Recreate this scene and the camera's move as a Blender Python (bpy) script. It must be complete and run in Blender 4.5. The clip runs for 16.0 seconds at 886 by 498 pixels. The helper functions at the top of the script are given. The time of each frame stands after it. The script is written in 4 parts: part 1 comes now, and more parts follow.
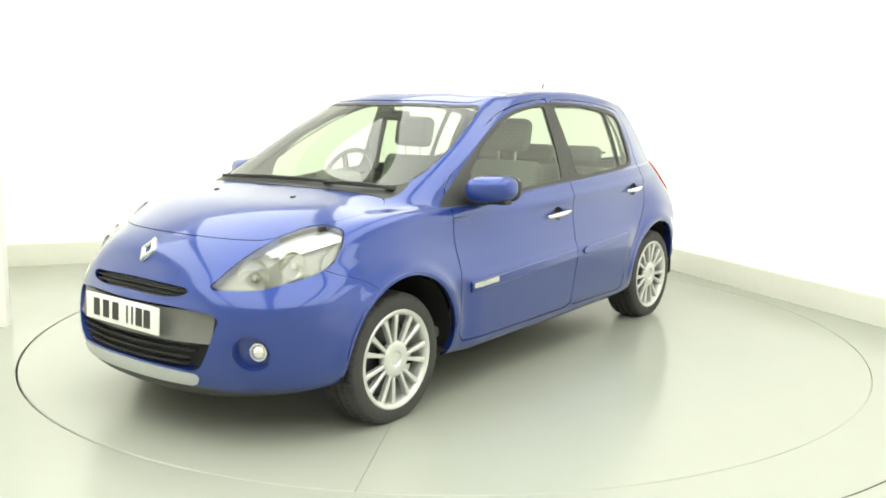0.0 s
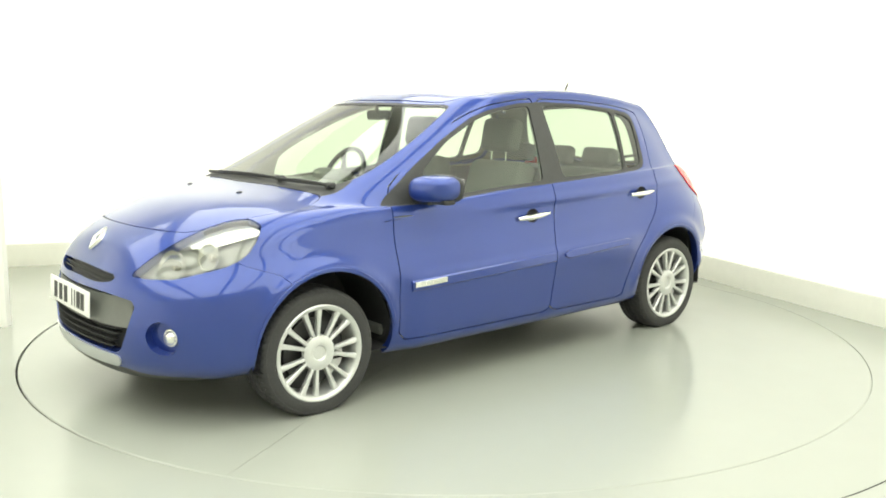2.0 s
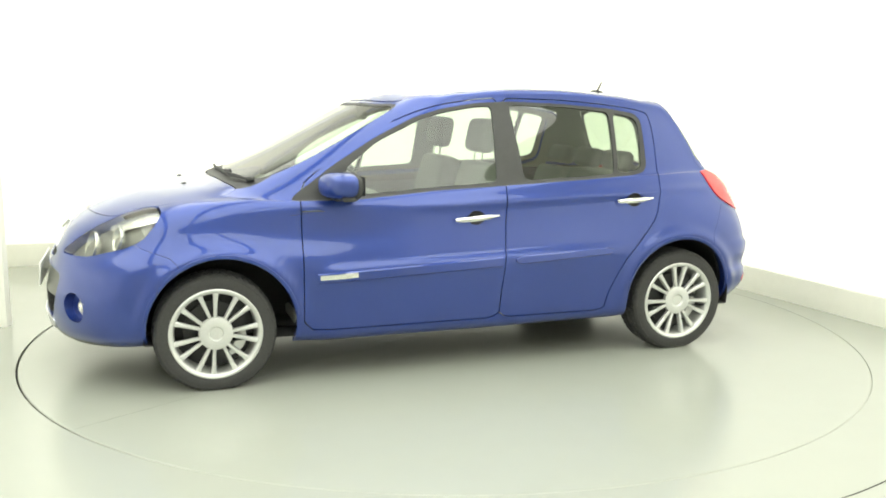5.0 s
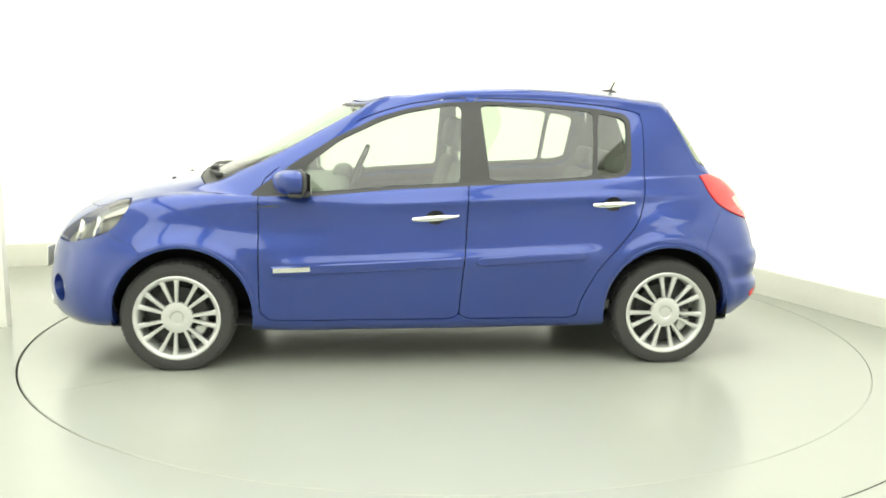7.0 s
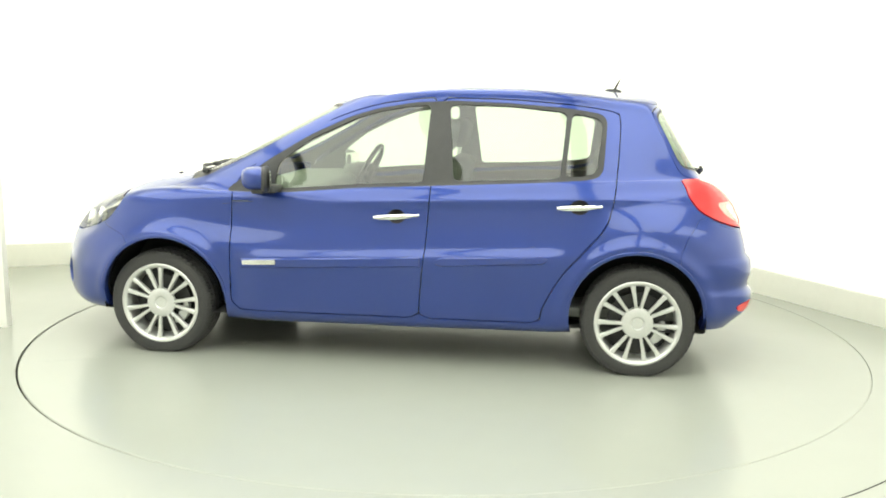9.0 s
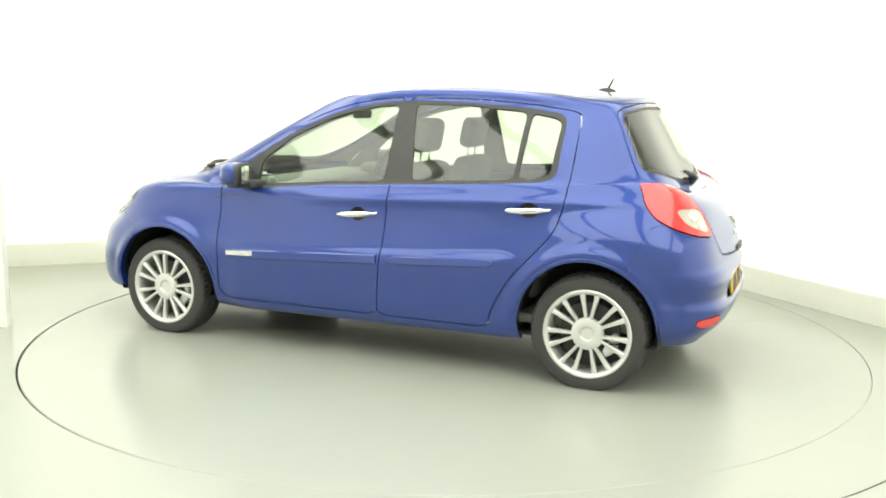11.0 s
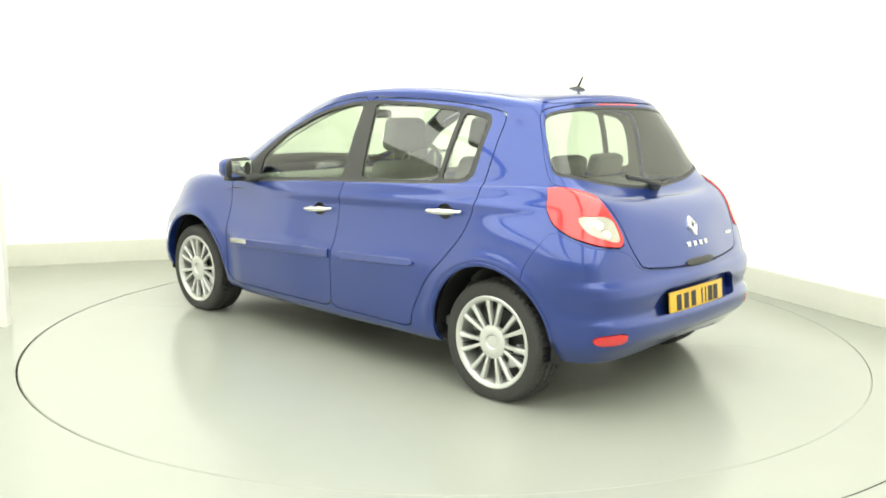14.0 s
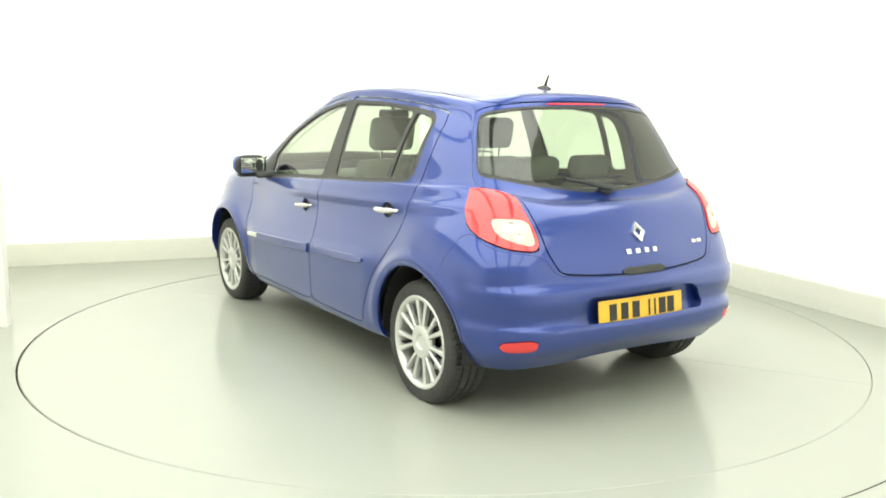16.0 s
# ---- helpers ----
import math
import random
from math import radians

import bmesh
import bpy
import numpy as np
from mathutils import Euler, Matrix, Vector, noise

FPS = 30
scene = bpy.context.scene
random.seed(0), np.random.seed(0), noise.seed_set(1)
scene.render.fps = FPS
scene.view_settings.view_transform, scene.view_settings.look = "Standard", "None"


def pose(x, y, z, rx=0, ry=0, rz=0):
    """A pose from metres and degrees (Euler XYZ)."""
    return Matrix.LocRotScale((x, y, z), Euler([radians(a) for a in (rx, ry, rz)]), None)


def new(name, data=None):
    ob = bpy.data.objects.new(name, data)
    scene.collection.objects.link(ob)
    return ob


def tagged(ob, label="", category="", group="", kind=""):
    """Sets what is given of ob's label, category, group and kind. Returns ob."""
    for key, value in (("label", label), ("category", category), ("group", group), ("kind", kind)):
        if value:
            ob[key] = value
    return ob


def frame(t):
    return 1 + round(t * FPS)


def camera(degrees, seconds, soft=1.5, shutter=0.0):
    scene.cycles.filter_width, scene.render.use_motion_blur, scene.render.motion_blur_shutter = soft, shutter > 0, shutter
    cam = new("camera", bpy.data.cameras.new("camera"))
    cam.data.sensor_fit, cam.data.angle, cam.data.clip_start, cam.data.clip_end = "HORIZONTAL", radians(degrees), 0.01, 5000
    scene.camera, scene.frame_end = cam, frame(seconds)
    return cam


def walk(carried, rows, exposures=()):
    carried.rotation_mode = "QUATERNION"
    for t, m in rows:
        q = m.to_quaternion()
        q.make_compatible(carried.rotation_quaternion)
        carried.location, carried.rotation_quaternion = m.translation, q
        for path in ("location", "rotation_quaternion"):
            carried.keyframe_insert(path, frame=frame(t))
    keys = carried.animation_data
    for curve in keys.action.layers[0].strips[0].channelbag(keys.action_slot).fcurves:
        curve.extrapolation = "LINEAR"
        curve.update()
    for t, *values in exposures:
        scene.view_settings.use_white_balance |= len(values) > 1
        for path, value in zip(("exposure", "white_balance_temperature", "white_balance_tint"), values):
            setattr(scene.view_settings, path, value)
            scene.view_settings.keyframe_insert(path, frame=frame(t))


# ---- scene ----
cam = camera(53.74, 16.0, soft=1.8)
EYE, PAN, TILT, ROLL = (0.0, -5.354, 1.371), -0.175, -9.339, 0.627
VIEW = pose(*EYE, 90 + TILT, 0, -PAN) @ pose(0, 0, 0, 0, 0, ROLL)
walk(cam, [(0.0, VIEW), (16.0, VIEW)], exposures=[(0.0, 0.0, 6500, 10), (16.0, 0.0, 6500, 10)])

# ---- light ----
world = bpy.data.worlds.new("world")
scene.world = world
world.use_nodes = True
world.node_tree.nodes["Background"].inputs[0].default_value = (1, 0.99, 0.95, 1)
world.node_tree.nodes["Background"].inputs[1].default_value = 0.3


# ---- materials ----
def material(name, colour, rough=0.5, metal=0.0, coat=0.0, grain=0.0, scale=20.0, bump=0.0, spec=0.5, wear=0.0, flake=0.0):
    """A principled material with two scales of variation in colour and gloss."""
    m = bpy.data.materials.new(name)
    m.use_nodes = True
    nt = m.node_tree
    b = nt.nodes["Principled BSDF"]
    b.inputs["Base Color"].default_value = (*colour, 1)
    b.inputs["Roughness"].default_value = rough
    b.inputs["Metallic"].default_value = metal
    b.inputs["Coat Weight"].default_value = coat
    b.inputs["Coat Roughness"].default_value = 0.04
    b.inputs["Specular IOR Level"].default_value = spec
    co = nt.nodes.new("ShaderNodeTexCoord")
    if grain or wear or flake:
        fine, broad = nt.nodes.new("ShaderNodeTexNoise"), nt.nodes.new("ShaderNodeTexNoise")
        fine.inputs["Scale"].default_value, broad.inputs["Scale"].default_value = (900 if flake else scale * 8), scale
        broad.inputs["Detail"].default_value = 5
        for n in (fine, broad):
            nt.links.new(co.outputs["Object"], n.inputs["Vector"])
        add = nt.nodes.new("ShaderNodeMath")
        add.operation = "ADD"
        nt.links.new(fine.outputs["Fac"], add.inputs[0])
        nt.links.new(broad.outputs["Fac"], add.inputs[1])
        ramp = nt.nodes.new("ShaderNodeMapRange")
        ramp.inputs["From Min"].default_value, ramp.inputs["From Max"].default_value = 0.6, 1.4
        ramp.inputs["To Min"].default_value, ramp.inputs["To Max"].default_value = 1 - grain - flake, 1 + grain + flake
        nt.links.new(add.outputs[0], ramp.inputs["Value"])
        mul = nt.nodes.new("ShaderNodeVectorMath")
        mul.operation = "SCALE"
        mul.inputs[0].default_value = colour
        nt.links.new(ramp.outputs[0], mul.inputs["Scale"])
        nt.links.new(mul.outputs[0], b.inputs["Base Color"])
        if wear:
            rr = nt.nodes.new("ShaderNodeMapRange")
            rr.inputs["From Min"].default_value, rr.inputs["From Max"].default_value = 0.35, 0.65
            rr.inputs["To Min"].default_value, rr.inputs["To Max"].default_value = rough - wear, rough + wear
            nt.links.new(broad.outputs["Fac"], rr.inputs["Value"])
            nt.links.new(rr.outputs[0], b.inputs["Roughness"])
    if bump:
        bn, bp = nt.nodes.new("ShaderNodeTexNoise"), nt.nodes.new("ShaderNodeBump")
        bn.inputs["Scale"].default_value = scale * 5
        bp.inputs["Strength"].default_value, bp.inputs["Distance"].default_value = bump, 0.002
        nt.links.new(co.outputs["Object"], bn.inputs["Vector"])
        nt.links.new(bn.outputs["Fac"], bp.inputs["Height"])
        nt.links.new(bp.outputs[0], b.inputs["Normal"])
    return m


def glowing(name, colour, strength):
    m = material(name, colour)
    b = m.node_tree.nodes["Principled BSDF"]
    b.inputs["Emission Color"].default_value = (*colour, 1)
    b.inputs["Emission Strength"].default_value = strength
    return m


def glass(name, tint, rough=0.0):
    """Thin sheet glass: a clear tinted pass with a Fresnel gloss on it."""
    m = bpy.data.materials.new(name)
    m.use_nodes = True
    nt = m.node_tree
    nt.nodes.clear()
    out, mix = nt.nodes.new("ShaderNodeOutputMaterial"), nt.nodes.new("ShaderNodeMixShader")
    clear, gloss = nt.nodes.new("ShaderNodeBsdfTransparent"), nt.nodes.new("ShaderNodeBsdfGlossy")
    face, power, sheen = nt.nodes.new("ShaderNodeLayerWeight"), nt.nodes.new("ShaderNodeMath"), nt.nodes.new("ShaderNodeMath")
    clear.inputs[0].default_value = (*tint, 1)
    gloss.inputs["Roughness"].default_value = rough
    face.inputs["Blend"].default_value = 0.5
    power.operation, sheen.operation = "POWER", "MULTIPLY_ADD"
    power.inputs[1].default_value = 4.5
    sheen.inputs[1].default_value, sheen.inputs[2].default_value = 0.85, 0.1
    nt.links.new(face.outputs["Facing"], power.inputs[0])
    nt.links.new(power.outputs[0], sheen.inputs[0])
    nt.links.new(sheen.outputs[0], mix.inputs[0])
    nt.links.new(clear.outputs[0], mix.inputs[1])
    nt.links.new(gloss.outputs[0], mix.inputs[2])
    nt.links.new(mix.outputs[0], out.inputs[0])
    return m


BLUE = material("blue_metallic_paint", (0.023, 0.053, 0.265), 0.32, 0.48, 1.0, flake=0.06, scale=2.5, spec=0.3)
BLACK = material("black_plastic", (0.04, 0.041, 0.04), 0.5, grain=0.15, scale=30, bump=0.15)
GAP = material("dark_cavity", (0.025, 0.025, 0.026), 0.8, grain=0.1)
RUBBER = material("tyre_rubber", (0.045, 0.045, 0.044), 0.75, grain=0.25, scale=14, bump=0.3, wear=0.1)
ALLOY = material("silver_alloy", (0.66, 0.67, 0.65), 0.34, 0.5, 0.4, grain=0.05, scale=12, wear=0.06)
CHROME = material("chrome", (0.8, 0.81, 0.8), 0.1, 1.0, grain=0.03, scale=15)
SATIN = material("satin_silver_trim", (0.6, 0.61, 0.62), 0.3, 0.8, grain=0.04, scale=20)
FLOOR = material("pale_grey_epoxy_floor", (0.365, 0.38, 0.335), 0.2, grain=0.012, scale=0.7, wear=0.03, spec=0.4)
PLINTH = material("cream_plinth_paint", (0.78, 0.78, 0.69), 0.45, grain=0.02, scale=2.5, bump=0.05, wear=0.05)
WALL = material("white_painted_wall", (0.86, 0.855, 0.79), 0.7, grain=0.015, scale=3, bump=0.05)
# Wall white with emission added, so the walls' overexposed brightness sits in the material.
GLOW_WALL = glowing("glowing_white_wall", (0.87, 0.865, 0.78), 0.75)
CEIL = material("white_ceiling", (0.85, 0.85, 0.8), 0.8, grain=0.02, scale=2)
STRIP = glowing("strip_light", (0.985, 1, 0.925), 2.8)
SEAM = material("dark_seam", (0.05, 0.05, 0.045), 0.8, grain=0.1)


# ---- mesh helpers ----
def part(name, bm, mat, parent=None, label="", smooth=True, at=None):
    me = bpy.data.meshes.new(name)
    bm.to_mesh(me)
    bm.free()
    me.materials.append(mat)
    if smooth:
        me.polygons.foreach_set("use_smooth", [True] * len(me.polygons))
        me.set_sharp_from_angle(angle=radians(38))
    ob = new(name, me)
    if parent:
        ob.parent = parent
    if at is not None:
        ob.matrix_basis = at
    return tagged(ob, label)


def box(bm, x0, x1, y0, y1, z0, z1, bevel=0.0, m=None):
    r = bmesh.ops.create_cube(bm, size=1, matrix=Matrix.Translation(((x0 + x1) / 2, (y0 + y1) / 2, (z0 + z1) / 2)) @ Matrix.Diagonal((x1 - x0, y1 - y0, z1 - z0, 1)))
    vs = r["verts"]
    if bevel:
        es = list({e for v in vs for e in v.link_edges})
        g = bmesh.ops.bevel(bm, geom=es, offset=bevel, segments=3, affect="EDGES", profile=0.5)
        vs = list({v for f in g["faces"] for v in f.verts})
    if m is not None:
        bmesh.ops.transform(bm, matrix=m, verts=vs)
    return vs


def lathe(bm, prof, n=48, axis="y", m=None, closed=False):
    """Turns a profile of (radius, along) about an axis."""
    rings = []
    for k in range(n):
        a = 2 * math.pi * k / n
        c, s = math.cos(a), math.sin(a)
        ring = []
        for r, h in prof:
            co = {"y": (r * c, h, r * s), "z": (r * c, r * s, h), "x": (h, r * c, r * s)}[axis]
            ring.append(bm.verts.new(m @ Vector(co) if m else co))
        rings.append(ring)
    steps = len(prof) if closed else len(prof) - 1
    for k in range(n):
        a, b = rings[k], rings[(k + 1) % n]
        for i in range(steps):
            j = (i + 1) % len(prof)
            bm.faces.new((a[i], a[j], b[j], b[i]))
    bmesh.ops.remove_doubles(bm, verts=[v for r in rings for v in r], dist=1e-5)


def tube(bm, pts, radius, n=8, taper=1.0):
    """A round bar along points."""
    pts = [Vector(p) for p in pts]
    rings = []
    for i, p in enumerate(pts):
        d = (pts[min(i + 1, len(pts) - 1)] - pts[max(i - 1, 0)]).normalized()
        a = d.orthogonal().normalized() if i == 0 else (rings_a - d * rings_a.dot(d)).normalized()
        rings_a = a
        b = d.cross(a)
        r = radius * (1 + (taper - 1) * i / max(1, len(pts) - 1))
        rings.append([bm.verts.new(p + r * (a * math.cos(2 * math.pi * k / n) + b * math.sin(2 * math.pi * k / n))) for k in range(n)])
    for q, w in zip(rings, rings[1:]):
        for k in range(n):
            bm.faces.new((q[k], q[(k + 1) % n], w[(k + 1) % n], w[k]))
    bm.faces.new(rings[0][::-1])
    bm.faces.new(rings[-1])


# ---- the studio ----
def slab(name, corners, z0, z1, mat, label, category):
    bm = bmesh.new()
    lo, hi = [bm.verts.new((x, y, z0)) for x, y in corners], [bm.verts.new((x, y, z1)) for x, y in corners]
    bm.faces.new(lo[::-1])
    bm.faces.new(hi)
    for i in range(len(corners)):
        j = (i + 1) % len(corners)
        bm.faces.new((lo[i], lo[j], hi[j], hi[i]))
    bmesh.ops.recalc_face_normals(bm, faces=bm.faces)
    return tagged(part(name, bm, mat, smooth=False), label, category, kind="structure")


CORNER = Vector((1.239, 3.661))
NORTH, EAST = Vector((-math.cos(radians(20.58)), -math.sin(radians(20.58)))), Vector((math.cos(radians(-66.05)), math.sin(radians(-66.05))))
HIGH = 3.3
TABLE = 2.43
KERB = 0.19


def wall(name, a, b, out, label, mat=WALL):
    slab(name, [a, b, b + out * 0.2, a + out * 0.2], -0.05, HIGH, mat, label, "wall")


def plinth(name, a, b, out):
    """The low cream band along the foot of a wall, with an eased upper edge."""
    bm = bmesh.new()
    ends = []
    for q in (a, b):
        ends.append([bm.verts.new((q.x + out.x * d, q.y + out.y * d, z)) for d, z in ((0.0, -0.04), (-0.03, -0.04), (-0.03, KERB - 0.012), (-0.026, KERB - 0.003), (-0.018, KERB), (0.0, KERB))])
    for k in range(5):
        bm.faces.new((ends[0][k], ends[0][k + 1], ends[1][k + 1], ends[1][k]))
    for e in ends:
        bm.faces.new(e)
    bmesh.ops.recalc_face_normals(bm, faces=bm.faces)
    tagged(part(name, bm, PLINTH), "low cream plinth along the foot of the white wall", "plinth", kind="structure")


A = CORNER + NORTH * 8.4
B = CORNER + EAST * 9.0
ROUND = 1.0
wall("wall_north", A, CORNER + NORTH * ROUND, Vector((-NORTH.y, NORTH.x)) * -1, "white studio wall above a cream plinth, brightness added as glow", GLOW_WALL)
wall("wall_east", CORNER + EAST * ROUND, B, Vector((-EAST.y, EAST.x)), "white studio wall beside the turntable, brightness added as glow", GLOW_WALL)
plinth("baseboard_north", A, CORNER + NORTH * ROUND, Vector((-NORTH.y, NORTH.x)) * -1)
plinth("baseboard_east", CORNER + EAST * ROUND, B, Vector((-EAST.y, EAST.x)))
wall("wall_south", Vector((-7.5, -8.4)), Vector((6.5, -8.4)), Vector((0, -1)), "plain white studio wall")
# Both side walls are unseen; their glow is added to brighten doors and windows.
wall("wall_west", Vector((-6.2, 2.6)), Vector((-6.2, -8.4)), Vector((-1, 0)), "white studio side wall out of view, glow added to brighten the car", GLOW_WALL)
wall("wall_southeast", B, Vector((B.x, -8.4)), Vector((1, 0)), "white studio side wall out of view, glow added to brighten the car", GLOW_WALL)


def cove_corner():
    """The quarter-round that joins the north and the east wall."""
    bm = bmesh.new()
    p0, p1, p2 = CORNER + NORTH * ROUND, CORNER, CORNER + EAST * ROUND
    inner, outer = [], []
    for k in range(25):
        f = k / 24
        q = p0 * (1 - f) ** 2 + p1 * 2 * f * (1 - f) + p2 * f * f
        d = (q - (p0 + p2) / 2 + (p1 - p0 / 2 - p2 / 2)).normalized() * 0.25
        inner.append([bm.verts.new((q.x, q.y, z)) for z in (-0.05, HIGH)])
        outer.append([bm.verts.new((q.x + d.x, q.y + d.y, z)) for z in (-0.05, HIGH)])
    for i in range(24):
        bm.faces.new((inner[i][0], inner[i + 1][0], inner[i + 1][1], inner[i][1]))
        bm.faces.new((outer[i][0], outer[i][1], outer[i + 1][1], outer[i + 1][0]))
        bm.faces.new((inner[i][1], inner[i + 1][1], outer[i + 1][1], outer[i][1]))
    bmesh.ops.recalc_face_normals(bm, faces=bm.faces)
    tagged(part("wall_corner", bm, GLOW_WALL), "white rounded studio corner, brightness added as glow", "wall", kind="structure")
    bm = bmesh.new()
    rows = []
    mid = (p0 + p2) / 2
    for k in range(25):
        f = k / 24
        q = p0 * (1 - f) ** 2 + p1 * 2 * f * (1 - f) + p2 * f * f
        d = (mid - q).normalized()
        rows.append([bm.verts.new((q.x + d.x * w, q.y + d.y * w, z)) for w, z in ((0.0, -0.04), (0.03, -0.04), (0.03, KERB - 0.012), (0.018, KERB), (0.0, KERB))])
    for p, q in zip(rows, rows[1:]):
        for k in range(4):
            bm.faces.new((p[k], p[k + 1], q[k + 1], q[k]))
    bmesh.ops.recalc_face_normals(bm, faces=bm.faces)
    tagged(part("baseboard_corner", bm, PLINTH), "low cream plinth round the studio corner", "plinth", kind="structure")


cove_corner()
wall("wall_return", Vector((-2.68, -0.10)), Vector((-4.4, -0.10)), Vector((0, -0.3)), "end of a white studio screen beside the turntable")


def ring_floor():
    """The floor around the turntable, with a round hole for it."""
    bm = bmesh.new()
    n = 128
    top = []
    for k in range(n):
        a = 2 * math.pi * k / n
        top.append([bm.verts.new(((TABLE - 0.0003) * math.cos(a) - 0.0048, (TABLE - 0.0003) * math.sin(a) - 0.002, z)) for z in (-0.12, 0.0)] + [bm.verts.new((12 * math.cos(a), 12 * math.sin(a), 0.0))])
    for k in range(n):
        p, q = top[k], top[(k + 1) % n]
        bm.faces.new((p[0], q[0], q[1], p[1]))
        bm.faces.new((p[1], q[1], q[2], p[2]))
    bmesh.ops.recalc_face_normals(bm, faces=bm.faces)
    tagged(part("floor", bm, FLOOR, smooth=False), "pale grey polished studio floor", "floor", kind="structure")
    bm = bmesh.new()
    bmesh.ops.create_circle(bm, cap_ends=True, segments=128, radius=TABLE + 0.3, matrix=pose(0, 0, -0.12))
    tagged(part("floor_pit", bm, SEAM, smooth=False), "dark pit under the turntable", "floor", kind="structure")


ring_floor()
slab("ceiling", [Vector((-6.4, -8.6)), Vector((6.7, -8.6)), Vector((6.7, 6.5)), Vector((-6.4, 6.5))], HIGH, HIGH + 0.15, CEIL, "white studio ceiling", "ceiling")


def light_panel(x, y, w, d, mat, label, drop=0.0):
    lamp = tagged(new("ceiling_light"), label, "lamp", "studio lights")
    lamp.matrix_basis = pose(x, y, HIGH - drop)
    bm = bmesh.new()
    box(bm, -w / 2 - 0.04, w / 2 + 0.04, -d / 2 - 0.04, d / 2 + 0.04, -0.08, -0.001, 0.01)
    part("frame", bm, CEIL, lamp)
    bm = bmesh.new()
    box(bm, -w / 2, w / 2, -d / 2, d / 2, -0.1, -0.06)
    part("diffuser", bm, mat, lamp, "glowing diffuser", smooth=False)


for px, y0, y1 in ((-3.6, -6.0, 0.5), (-1.85, -6.0, 1.2), (-0.1, -6.0, 2.0), (1.65, -6.0, 0.1), (3.4, -6.0, -3.7)):
    light_panel(px, (y0 + y1) / 2, 1.5, y1 - y0, STRIP, "long wide studio strip light under the ceiling", 0.12)


def turntable():
    """A flush round deck in two halves that meet at a fine seam."""
    top = tagged(new("turntable"), "round flush car turntable with a thin dark rim", "turntable")
    for half in (30, 210):
        bm = bmesh.new()
        rings = []
        for k in range(65):
            a = radians(half + 180 * k / 64)
            c, s = math.cos(a), math.sin(a)
            gap = Vector((math.cos(radians(half + 90)), math.sin(radians(half + 90)), 0)) * 0.0008
            rings.append([bm.verts.new(Vector((r * c, r * s, z)) + gap) for r, z in ((0.0, 0.0), (1.2, 0.0), (TABLE - 0.012, 0.0), (TABLE - 0.006, -0.004), (TABLE - 0.006, -0.1), (0.0, -0.1))])
        for p, q in zip(rings, rings[1:]):
            for k in range(5):
                bm.faces.new((p[k], p[k + 1], q[k + 1], q[k]))
        bm.faces.new(rings[0][::-1])
        bm.faces.new(rings[-1])
        bmesh.ops.remove_doubles(bm, verts=bm.verts, dist=1e-6)
        bmesh.ops.recalc_face_normals(bm, faces=bm.faces)
        part("deck_plate", bm, FLOOR, top, "pale grey half-round deck plate", smooth=False)
    return top


table = turntable()


def floor_joint():
    """A curved joint in the floor outside the turntable."""
    bm = bmesh.new()
    rows = []
    for k in range(25):
        a = radians(-68 + 32 * k / 24)
        w = 0.003 * math.sin(math.pi * (k + 0.5) / 25)
        rows.append([bm.verts.new((r * math.cos(a), r * math.sin(a), z)) for r, z in ((2.80 - w, 0.0), (2.80 - w, 0.0015), (2.80 + w, 0.0015), (2.80 + w, 0.0))])
    for p, q in zip(rows, rows[1:]):
        for k in range(3):
            bm.faces.new((p[k], p[k + 1], q[k + 1], q[k]))
    bmesh.ops.recalc_face_normals(bm, faces=bm.faces)
    tagged(part("trim", bm, SEAM), "thin dark curved joint in the floor", "floor joint", kind="structure")


floor_joint()
